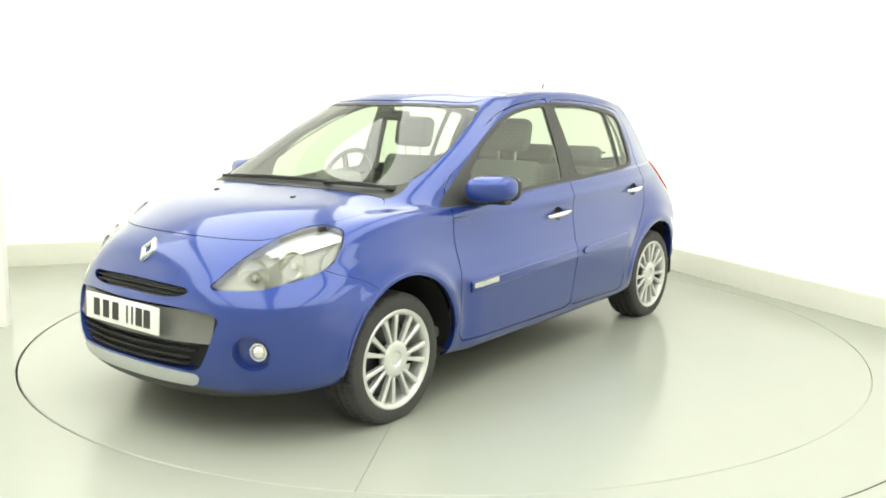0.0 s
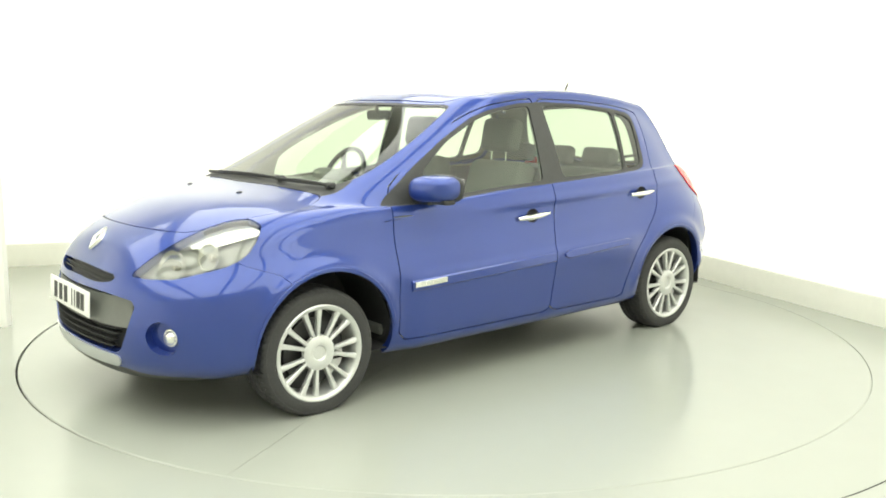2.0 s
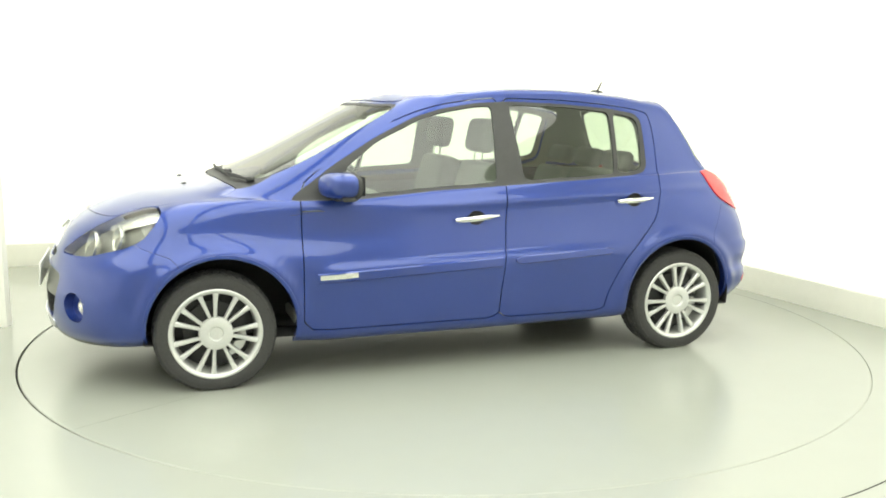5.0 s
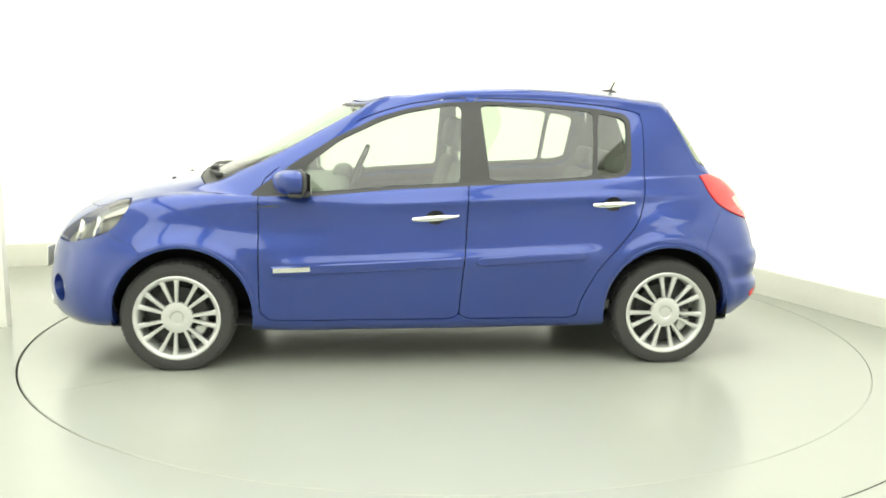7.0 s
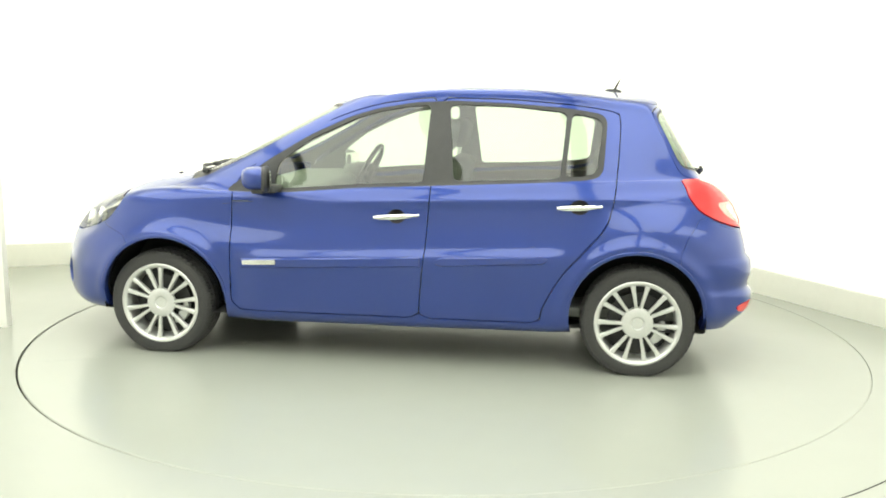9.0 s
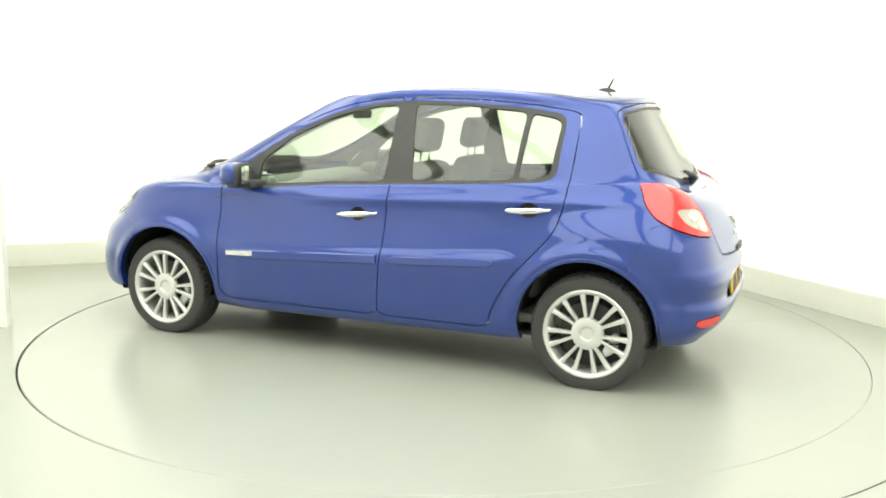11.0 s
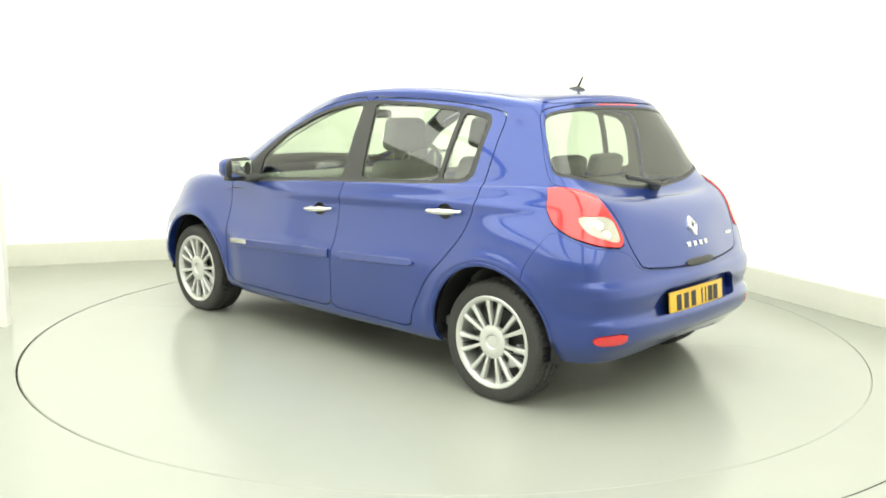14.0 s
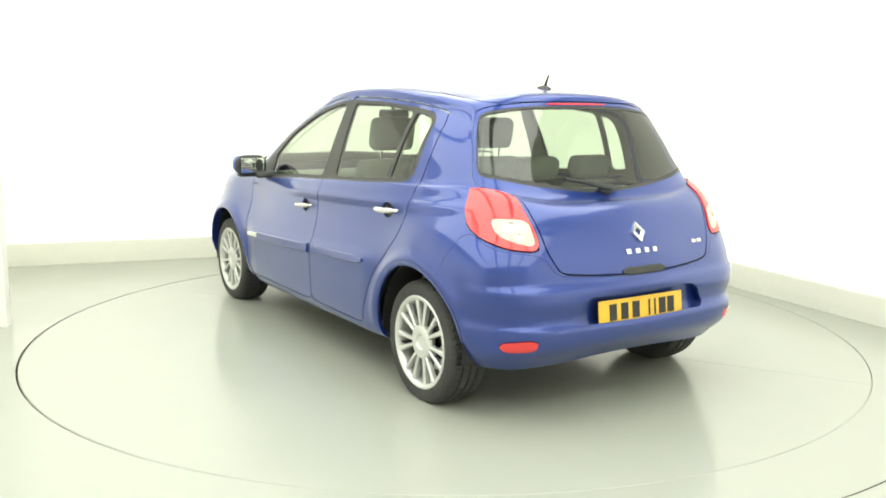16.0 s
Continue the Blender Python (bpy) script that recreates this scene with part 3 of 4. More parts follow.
sheet.panel(DOOR_R, "side", "door_rear", gap=0.0055, soft=1, umin=6.0, umax=11)
for dx, dz in ((-.035, .799), (-.975, .868)):
    dish = [(dx + .05 * math.cos(a), dz + .038 * math.sin(a)) for a in np.linspace(0, 2 * math.pi, 24, endpoint=False)]
    sheet.panel(dish, "side", "dish", ("door_front", "door_rear"), gap=0, soft=0, umin=4.0, umax=11)
sheet.panel(SLOT, "uv", "slot", gap=0, soft=1)
sheet.panel(MOUTH, "uv", "mouth", gap=0, soft=1)
sheet.panel(LIP, "uv", "lip", gap=0, soft=1)
sheet.panel(CHIN, "uv", "chin", gap=0, soft=1)
sheet.panel(FOG, "uv", "fog", gap=0, soft=0)
sheet.panel(NOSE, "uv", "nose", gap=0.0014, soft=1)
sheet.panel(STOP_LAMP, "uv", "stop_lamp", gap=0, soft=1)
sheet.panel(TAILGATE, "uv", "tailgate", gap=0.006, soft=1)
sheet.panel(ROOF, "uv", "roof", gap=0.005, soft=1)
sheet.panel(PLATE_BAY, "uv", "plate_bay", gap=0, soft=1)
sheet.panel(REFLECTOR, "uv", "reflector", gap=0.003, soft=1)
sheet.panel(TAIL, "uv", "tail", gap=0.0014, soft=1)
sheet.split([(.871, 0), (.871, .985), (1.95, .985), (1.95, 0)], "side", "wing", ("body",), umax=5.2)
sheet.split([(.90, 0), (.90, .262), (-.97, .262), (-.97, 0)], "side", "sill", ("body",), umin=4.5, umax=9.5)

# ---- the car ----
CLEAR = glass("clear_green_glass", (0.77, 0.85, 0.74))
TINT = glass("tinted_green_glass", (0.66, 0.74, 0.64))
LENS = glass("lamp_lens", (0.92, 0.93, 0.9), 0.02)
RED = material("red_lamp_plastic", (0.75, 0.03, 0.035), 0.18, coat=0.8, grain=0.06, scale=25)
CLEARLAMP = material("frosted_clear_lamp", (0.5, 0.48, 0.41), 0.2, 0.2, coat=0.8, grain=0.12, scale=30)
REFLECT = material("lamp_reflector", (0.85, 0.85, 0.8), 0.26, 0.75, grain=0.08, scale=40)
BEZEL = material("grey_lamp_bezel", (0.27, 0.275, 0.25), 0.3, 0.3, grain=0.1, scale=30)
TRIM = material("dark_grey_interior_trim", (0.19, 0.2, 0.18), 0.7, grain=0.08, scale=20, bump=0.1)
CLOTH = material("charcoal_seat_cloth", (0.17, 0.18, 0.165), 0.9, grain=0.08, scale=30, bump=0.15)
LINING = material("pale_grey_headlining", (0.45, 0.46, 0.42), 0.9, grain=0.08, scale=30, bump=0.2)
WHITE = material("white_plate", (0.82, 0.82, 0.78), 0.35, grain=0.04, scale=20)
YELLOW = material("yellow_plate", (0.85, 0.52, 0.04), 0.35, grain=0.05, scale=20)
BAND = material("grey_bumper_plastic", (0.13, 0.135, 0.12), 0.4, grain=0.1, scale=30)
INK = material("black_ink", (0.02, 0.02, 0.02), 0.5, grain=0.1)
DISC = material("brake_steel", (0.05, 0.05, 0.05), 0.5, 0.3, grain=0.2, scale=20)

car = tagged(new("car"), "blue metallic five-door hatchback standing on the turntable", "car")


panel_mesh("bonnet", sheet, ("bonnet",), BLUE, car, label="blue bonnet with a pale sheen")
panel_mesh("roof", sheet, ("roof",), BLUE, car)
panel_mesh("scuttle_panel", sheet, ("scuttle",), BLACK, car, label="black plastic scuttle below the windscreen")
bumper = panel_mesh("front_bumper", sheet, ("nose",), BLUE, car, flange=0.05)
back_bumper = panel_mesh("rear_bumper", sheet, ("tail",), BLUE, car, flange=0.045)
panel_mesh("upper_grille", sheet, ("slot",), BLACK, bumper, offset=-0.035, flange=0, label="narrow black upper grille")
panel_mesh("air_intake", sheet, ("mouth",), GAP, bumper, offset=-0.045, flange=0, label="dark lower air intake")
panel_mesh("bumper_lip", sheet, ("lip",), SATIN, bumper, offset=0.006, flange=0.03, label="satin silver lower lip")
panel_mesh("chin_spoiler", sheet, ("chin",), BLACK, bumper, flange=0.03, label="black plastic chin")
for s in (1, -1):
    panel_mesh("fog_lamp_recess", sheet, ("fog",), BLUE, bumper, sides=(s,), offset=-0.045, flange=0)
    panel_mesh("side_panel", sheet, ("body",), BLUE, car, sides=(s,), flange=0.02)
    panel_mesh("front_wing", sheet, ("wing",), BLUE, car, sides=(s,), flange=0.03)
    panel_mesh("sill", sheet, ("sill",), BLUE, car, sides=(s,), flange=0.02)
gate = panel_mesh("tailgate", sheet, ("tailgate",), BLUE, car, flange=0.02)
panel_mesh("rear_window", sheet, ("rear_glass",), TINT, gate, offset=-0.003, flange=0.004, label="tinted heated rear window").visible_shadow = False
panel_mesh("rear_window_seal", sheet, ("rear_seal",), BLACK, gate, offset=-0.001, flange=0.01)
panel_mesh("stop_lamp", sheet, ("stop_lamp",), RED, gate, offset=0.002, flange=0.01, label="red high-level brake lamp")
panel_mesh("windscreen", sheet, ("screen",), CLEAR, car, offset=-0.003, flange=0.004, label="large raked windscreen").visible_shadow = False
panel_mesh("windscreen_seal", sheet, ("screen_seal",), BLACK, car, offset=-0.001, flange=0.01)
panel_mesh("plate_bay", sheet, ("plate_bay",), BLUE, back_bumper, offset=-0.042, flange=0)
panel_mesh("headlining", sheet, ("roof",), LINING, car, offset=-0.035, flange=0, flip=True, label="pale grey headlining")
DOORS = {}
for s in (1, -1):
    panel_mesh("interior_trim", sheet, ("body", "surround", "tailgate"), TRIM, car, sides=(s,), offset=-0.022, flange=0, flip=True, keep=lambda q: q[1] > 6.3 and q[0] > 3.0)
    f = DOORS["f", s] = panel_mesh("front_door", sheet, ("door_front",), BLUE, car, sides=(s,), flange=0.03)
    r = DOORS["r", s] = panel_mesh("rear_door", sheet, ("door_rear",), BLUE, car, sides=(s,), flange=0.03)
    panel_mesh("door_trim", sheet, ("door_front",), TRIM, f, sides=(s,), offset=-0.06, flange=0, flip=True)
    panel_mesh("door_trim", sheet, ("door_rear",), TRIM, r, sides=(s,), offset=-0.06, flange=0, flip=True)
    panel_mesh("window_surround", sheet, ("surround",), BLACK, f, sides=(s,), offset=-0.001, flange=0.012, keep=lambda q: q[0] < 7.05, label="black window surround and pillar trim")
    panel_mesh("window_surround", sheet, ("surround",), BLACK, r, sides=(s,), offset=-0.001, flange=0.012, keep=lambda q: q[0] >= 7.05, label="black window surround and pillar trim")
    for lab, host, mat in (("pane_front", f, CLEAR), ("pane_rear", r, CLEAR), ("pane_quarter", r, CLEAR)):
        panel_mesh("window_pane", sheet, (lab,), mat, host, sides=(s,), offset=-0.006, flange=0.003, label="greenish door glass").visible_shadow = False
    lamp = panel_mesh("headlight", sheet, ("headlamp",), LENS, car, sides=(s,), offset=0.001, flange=0.003, label="clear swept-back headlight")
    lamp.visible_shadow = False
    panel_mesh("lamp_housing", sheet, ("headlamp",), BEZEL, lamp, sides=(s,), offset=-0.05, flange=0)
    tl = panel_mesh("tail_light", sheet, ("tail_lamp",), RED, car, sides=(s,), offset=0.006, flange=0.02, label="red tail light with a clear lower lens")
    panel_mesh("clear_lens", sheet, ("tail_clear",), CLEARLAMP, tl, sides=(s,), offset=0.003, flange=0.015, label="clear reversing and indicator lens")
    panel_mesh("reflector", sheet, ("reflector",), RED, back_bumper, sides=(s,), offset=0.002, flange=0.012, label="red rear reflector")
    for (u, v, rad) in ((12.0, 4.56, 0.026), (12.12, 4.24, 0.02)):
        p, n = Vector(skin([[u, v]])[0]), Vector(skin_normal([[u, v]])[0])
        m = Matrix.Translation(p + n * 0.0035) @ n.to_track_quat("Y", "Z").to_matrix().to_4x4()
        bm = bmesh.new()
        lathe(bm, [(rad, 0.0), (rad * 0.9, 0.0025), (rad * 0.75, 0.0015), (rad * 0.5, -0.001), (0.0, 0.0005)], 24, "y", m)
        for w in bm.verts:
            w.co.y *= s
        bmesh.ops.recalc_face_normals(bm, faces=bm.faces)
        part("bulb_ring", bm, REFLECT, tl, "round bulb cover in the clear lens")
    # the arch liners
    for cx, rr in ((1.255, 0.365), (-1.276, 0.353)):
        bm = bmesh.new()
        lathe(bm, [(rr, 0.80), (rr + 0.012, 0.70), (rr + 0.012, 0.45), (0.0, 0.44)], 40, "y")
        for v in bm.verts:
            v.co.z = max(v.co.z, -0.06)
            v.co.y *= s
        bmesh.ops.recalc_face_normals(bm, faces=bm.faces)
        part("arch_liner", bm, GAP, car, "black wheel arch liner", at=pose(cx, 0, 0.30))
panel_mesh("inner_shell", sheet, ("body", "wing", "sill", "dish", "nose", "tail", "door_front", "door_rear", "bonnet", "tailgate", "gap", "tail_lamp", "tail_clear", "headlamp", "reflector", "stop_lamp"), GAP, car, offset=-0.075, flange=0, keep=lambda q: q[1] < 6.2)
bm = bmesh.new()
box(bm, -1.6, 1.7, -0.60, 0.60, 0.235, 0.27, 0.015)
part("underbody", bm, GAP, car)
tube_bm = bmesh.new()
tube(tube_bm, [(0.8, 0.1, 0.2), (0, 0.12, 0.19), (-0.9, 0.1, 0.19), (-1.3, 0.3, 0.22), (-1.6, 0.3, 0.22)], 0.03)
part("exhaust_pipe", tube_bm, DISC, car)


# ---- wheels ----
def wheel_parts():
    bm = bmesh.new()
    prof = [(0.205, -0.085), (0.222, -0.095), (0.262, -0.100), (0.286, -0.092), (0.296, -0.078), (0.300, -0.052), (0.3005, -0.046), (0.293, -0.044), (0.293, -0.037), (0.3015, -0.035), (0.302, -0.006), (0.294, -0.004), (0.294, 0.004), (0.302, 0.006), (0.3015, 0.035), (0.293, 0.037), (0.293, 0.044), (0.3005, 0.046), (0.300, 0.052), (0.296, 0.078), (0.286, 0.092), (0.275, 0.0975), (0.272, 0.0965), (0.262, 0.100), (0.235, 0.0995), (0.222, 0.096), (0.205, 0.085)]
    n = 216
    lathe(bm, prof, n, "y")
    for v in bm.verts:
        r = math.hypot(v.co.x, v.co.z)
        k = round(math.atan2(v.co.z, v.co.x) / (2 * math.pi) * n + (4 if v.co.y > 0 else 0) + abs(v.co.y) * 60)
        if r > 0.288 and 0.034 < abs(v.co.y) < 0.09 and k % 4 == 0:
            v.co.x *= 0.979
            v.co.z *= 0.979
        if r > 0.222:
            k = (0.222 + (r - 0.222) * 0.9) / r
            v.co.x *= k
            v.co.z *= k
        v.co.z = max(v.co.z, -0.2795 + max(0, abs(v.co.y) - 0.07) * 0.35)
    bmesh.ops.recalc_face_normals(bm, faces=bm.faces)
    tyre = bm
    bm = bmesh.new()
    lathe(bm, [(0.200, -0.08), (0.198, 0.05), (0.203, 0.082), (0.218, 0.092), (0.221, 0.097), (0.216, 0.101), (0.208, 0.100), (0.200, 0.094), (0.194, 0.080), (0.190, 0.04), (0.19, -0.08)], 84, "y")
    bmesh.ops.recalc_face_normals(bm, faces=bm.faces)
    rim = bm
    bm = bmesh.new()
    sections = [(0.060, 0.010, 0.084, 0.0095), (0.085, 0.0085, 0.088, 0.0135), (0.13, 0.0098, 0.090, 0.0232), (0.175, 0.0116, 0.092, 0.0335), (0.206, 0.017, 0.093, 0.0405)]
    for side in (1, -1):
        rows = []
        for r, w, y, lean in sections:
            ring = [(r, -w, y - 0.024), (r, -w, y - 0.005), (r, -w * 0.6, y), (r, w * 0.6, y), (r, w, y - 0.005), (r, w, y - 0.024)]
            rows.append([bm.verts.new((a, c, b + lean * side)) for a, b, c in ring])
        for p, q in zip(rows, rows[1:]):
            for k in range(5):
                bm.faces.new((p[k], p[k + 1], q[k + 1], q[k]))
    bmesh.ops.recalc_face_normals(bm, faces=bm.faces)
    spoke = bm
    bm = bmesh.new()
    lathe(bm, [(0.0, 0.082), (0.030, 0.082), (0.034, 0.086), (0.036, 0.089), (0.045, 0.091), (0.068, 0.0905), (0.079, 0.086), (0.083, 0.072), (0.07, 0.05)], 48, "y")
    bmesh.ops.recalc_face_normals(bm, faces=bm.faces)
    hub = bm
    bm = bmesh.new()
    lathe(bm, [(0.0, 0.0), (0.008, 0.0), (0.011, -0.003), (0.0115, -0.012)], 12, "y")
    bmesh.ops.recalc_face_normals(bm, faces=bm.faces)
    bolt = bm
    bm = bmesh.new()
    lathe(bm, [(0.06, 0.03), (0.15, 0.03), (0.15, 0.015), (0.06, 0.015)], 40, "y", closed=True)
    lathe(bm, [(0.19, -0.02), (0.0, -0.02)], 40, "y")
    bmesh.ops.recalc_face_normals(bm, faces=bm.faces)
    disc = bm
    bm = bmesh.new()
    rows = []
    for k in range(9):
        a = radians(178 + 62 * k / 8)
        w = 0.03 * math.sin(math.pi * (k + 1.5) / 11)
        rows.append([bm.verts.new(((0.128 + d) * math.cos(a), y, (0.128 + d) * math.sin(a))) for d, y in ((-w, 0.03), (-w * 0.8, 0.052), (0.0, 0.058), (w * 0.8, 0.052), (w, 0.03))])
    for p, q in zip(rows, rows[1:]):
        for k in range(4):
            bm.faces.new((p[k], p[k + 1], q[k + 1], q[k]))
    bm.faces.new(rows[0])
    bm.faces.new(rows[-1][::-1])
    bmesh.ops.recalc_face_normals(bm, faces=bm.faces)
    return tyre, rim, spoke, hub, bolt, disc, bm


TYRE, RIM, SPOKE, HUB, BOLT, BRAKE, CALIPER = wheel_parts()
TAUT = {}
for key, b, mt in (("tyre", TYRE, RUBBER), ("rim", RIM, ALLOY), ("spoke", SPOKE, ALLOY), ("hub", HUB, ALLOY), ("bolt", BOLT, DISC), ("brake_disc", BRAKE, DISC), ("brake_caliper", CALIPER, ALLOY)):
    me = bpy.data.meshes.new(key)
    b.to_mesh(me)
    b.free()
    me.materials.append(mt)
    me.polygons.foreach_set("use_smooth", [True] * len(me.polygons))
    me.set_sharp_from_angle(angle=radians(35))
    TAUT[key] = me


def wheel(x, s, spin):
    w = new("wheel")
    w.parent = car
    w.matrix_basis = pose(x, s * 0.715, 0.28, 0, 0, 0 if s > 0 else 180)
    tagged(w, "silver alloy wheel with seven pairs of spokes and a black tyre")

    def add(key, m):
        ob = new(key, TAUT[key])
        ob.parent = w
        ob.matrix_basis = m
    for key in ("tyre", "rim", "hub", "brake_disc"):
        add(key, Matrix())
    for k in range(7):
        add("spoke", pose(0, 0, 0, 0, spin + k * 360 / 7, 0))
    add("brake_caliper", Matrix())
    for k in range(4):
        a = radians(45 + spin + 90 * k)
        add("bolt", pose(0.052 * math.cos(a), 0.089, 0.052 * math.sin(a)))


wheel(1.2875, 1, -80)
wheel(-1.2875, 1, -92)
wheel(1.2875, -1, 10)
wheel(-1.2875, -1, 4)


# ---- things on the skin ----
def along(name, pts, view, width, proud, mat, parent, s=1, label="", thick=0.012, taper=1.0, blunt=False):
    """A low ridge that follows the skin along (a, b) points, with rounded edges."""
    bm = bmesh.new()
    rows = []
    pts = np.array(pts, float)
    dense = []
    for a, b in zip(pts, pts[1:]):
        k = max(2, int(np.linalg.norm(b - a) / 0.03))
        dense += [a + (b - a) * i / k for i in range(k)]
    dense.append(pts[-1])
    for i, q in enumerate(dense):
        d = dense[min(i + 1, len(dense) - 1)] - dense[max(i - 1, 0)]
        n2 = np.array([-d[1], d[0]]) / (np.linalg.norm(d) + 1e-9)
        row = []
        f = i / (len(dense) - 1)
        end = 1.0 if blunt else min(1.0, 0.35 + min(f, 1 - f) * 14)
        w = width * (1 + (taper - 1) * f) * end
        for off, h in ((-0.5, -thick), (-0.5, proud * 0.5), (-0.36, proud), (0.36, proud), (0.5, proud * 0.5), (0.5, -thick)):
            p, n = find(*(q + n2 * w * off), view)
            p = p + n * h
            row.append(bm.verts.new((p.x, p.y * s, p.z)))
        rows.append(row)
    for p, q in zip(rows, rows[1:]):
        for k in range(5):
            bm.faces.new((p[k], p[k + 1], q[k + 1], q[k]))
    bm.faces.new(rows[0])
    bm.faces.new(rows[-1][::-1])
    bmesh.ops.recalc_face_normals(bm, faces=bm.faces)
    return part(name, bm, mat, parent, label)


def handle(x0, z0, x1, z1, s, parent):
    """A bowed chrome handle over a dish coloured dark for its shade."""
    mid, nor = find((x0 + x1) / 2, (z0 + z1) / 2, "side")
    bm = bmesh.new()
    lathe(bm, [(0.0, -0.026), (0.6, -0.02), (0.95, -0.006), (1.06, -0.003)], 28, "y", pose(0, 0, 0) @ Matrix.Diagonal((0.056, 1, 0.042, 1)))
    for v in bm.verts:
        v.co += Vector((mid.x, mid.y + 0.0015, mid.z))
        v.co.y *= s
    bmesh.ops.recalc_face_normals(bm, faces=bm.faces)
    # The dish takes the dark cavity colour to stand for shade in it.
    part("handle_dish", bm, GAP, parent, "recess behind the handle, coloured dark for its shade")
    bm = bmesh.new()
    rows = []
    for i in range(17):
        f = i / 16
        p, n = find(x0 + (x1 - x0) * f, z0 + (z1 - z0) * f, "side")
        out = 0.012 + 0.022 * math.sin(math.pi * f) ** 0.7
        w = 0.008 + 0.006 * math.sin(math.pi * min(1, f * 1.15)) ** 0.5
        ring = []
        for k in range(10):
            a = 2 * math.pi * k / 10
            ring.append(bm.verts.new((p.x, (p.y + out + 0.008 * math.cos(a)) * s, p.z + w * math.sin(a))))
        rows.append(ring)
    for p, q in zip(rows, rows[1:]):
        for k in range(10):
            bm.faces.new((p[k], p[(k + 1) % 10], q[(k + 1) % 10], q[k]))
    bm.faces.new(rows[0])
    bm.faces.new(rows[-1])
    bmesh.ops.recalc_face_normals(bm, faces=bm.faces)
    part("door_handle", bm, CHROME, parent, "chrome door handle")


def mirror(s, parent):
    """A rounded door mirror on a black foot."""
    bm = bmesh.new()
    bmesh.ops.create_uvsphere(bm, u_segments=32, v_segments=20, radius=1)
    for v in bm.verts:
        x, y, z = v.co
        sq = lambda a, e: math.copysign(abs(a) ** e, a)
        x, y, z = sq(x, 0.75), sq(y, 0.62), sq(z, 0.68)
        y2 = y * 0.112
        taper = 1 - 0.10 * (y + 1) / 2
        x = x * 0.095 * taper if x > 0 else x * 0.05
        v.co = Vector((0.685 + x - 0.03 * y, (0.882 + y2) * s, 0.985 + z * 0.066 * taper + 0.006 * y))
    bmesh.ops.recalc_face_normals(bm, faces=bm.faces)
    house = part("door_mirror", bm, BLUE, parent, "blue door mirror with a black foot")
    bm = bmesh.new()
    bmesh.ops.create_uvsphere(bm, u_segments=28, v_segments=14, radius=1)
    for v in bm.verts:
        x, y, z = v.co
        v.co = Vector((0.645 + x * 0.026 + 0.03 * (-y), (0.882 + math.copysign(abs(y) ** 0.62, y) * 0.113) * s, 0.985 + math.copysign(abs(z) ** 0.68, z) * 0.065))
    bmesh.ops.recalc_face_normals(bm, faces=bm.faces)
    part("mirror_rim", bm, BLACK, house)
    bm = bmesh.new()
    box(bm, 0.616, 0.6185, -0.085, 0.085, -0.046, 0.046, 0.001)
    for v in bm.verts:
        v.co = Vector((v.co.x - 0.03 * v.co.y / 0.098 , (0.882 + v.co.y) * s, 0.985 + v.co.z))
    bmesh.ops.recalc_face_normals(bm, faces=bm.faces)
    part("mirror_glass", bm, CHROME, house, "mirror glass")
    bm = bmesh.new()
    box(bm, 0.60, 0.72, 0.72, 0.86, 0.905, 0.945, 0.014)
    box(bm, 0.63, 0.70, 0.80, 0.96, 0.912, 0.94, 0.012)
    for v in bm.verts:
        v.co.y *= s
        v.co.x += (v.co.z - 0.92) * 0.2
    bmesh.ops.recalc_face_normals(bm, faces=bm.faces)
    part("mirror_foot", bm, BLACK, house, "black mirror foot")


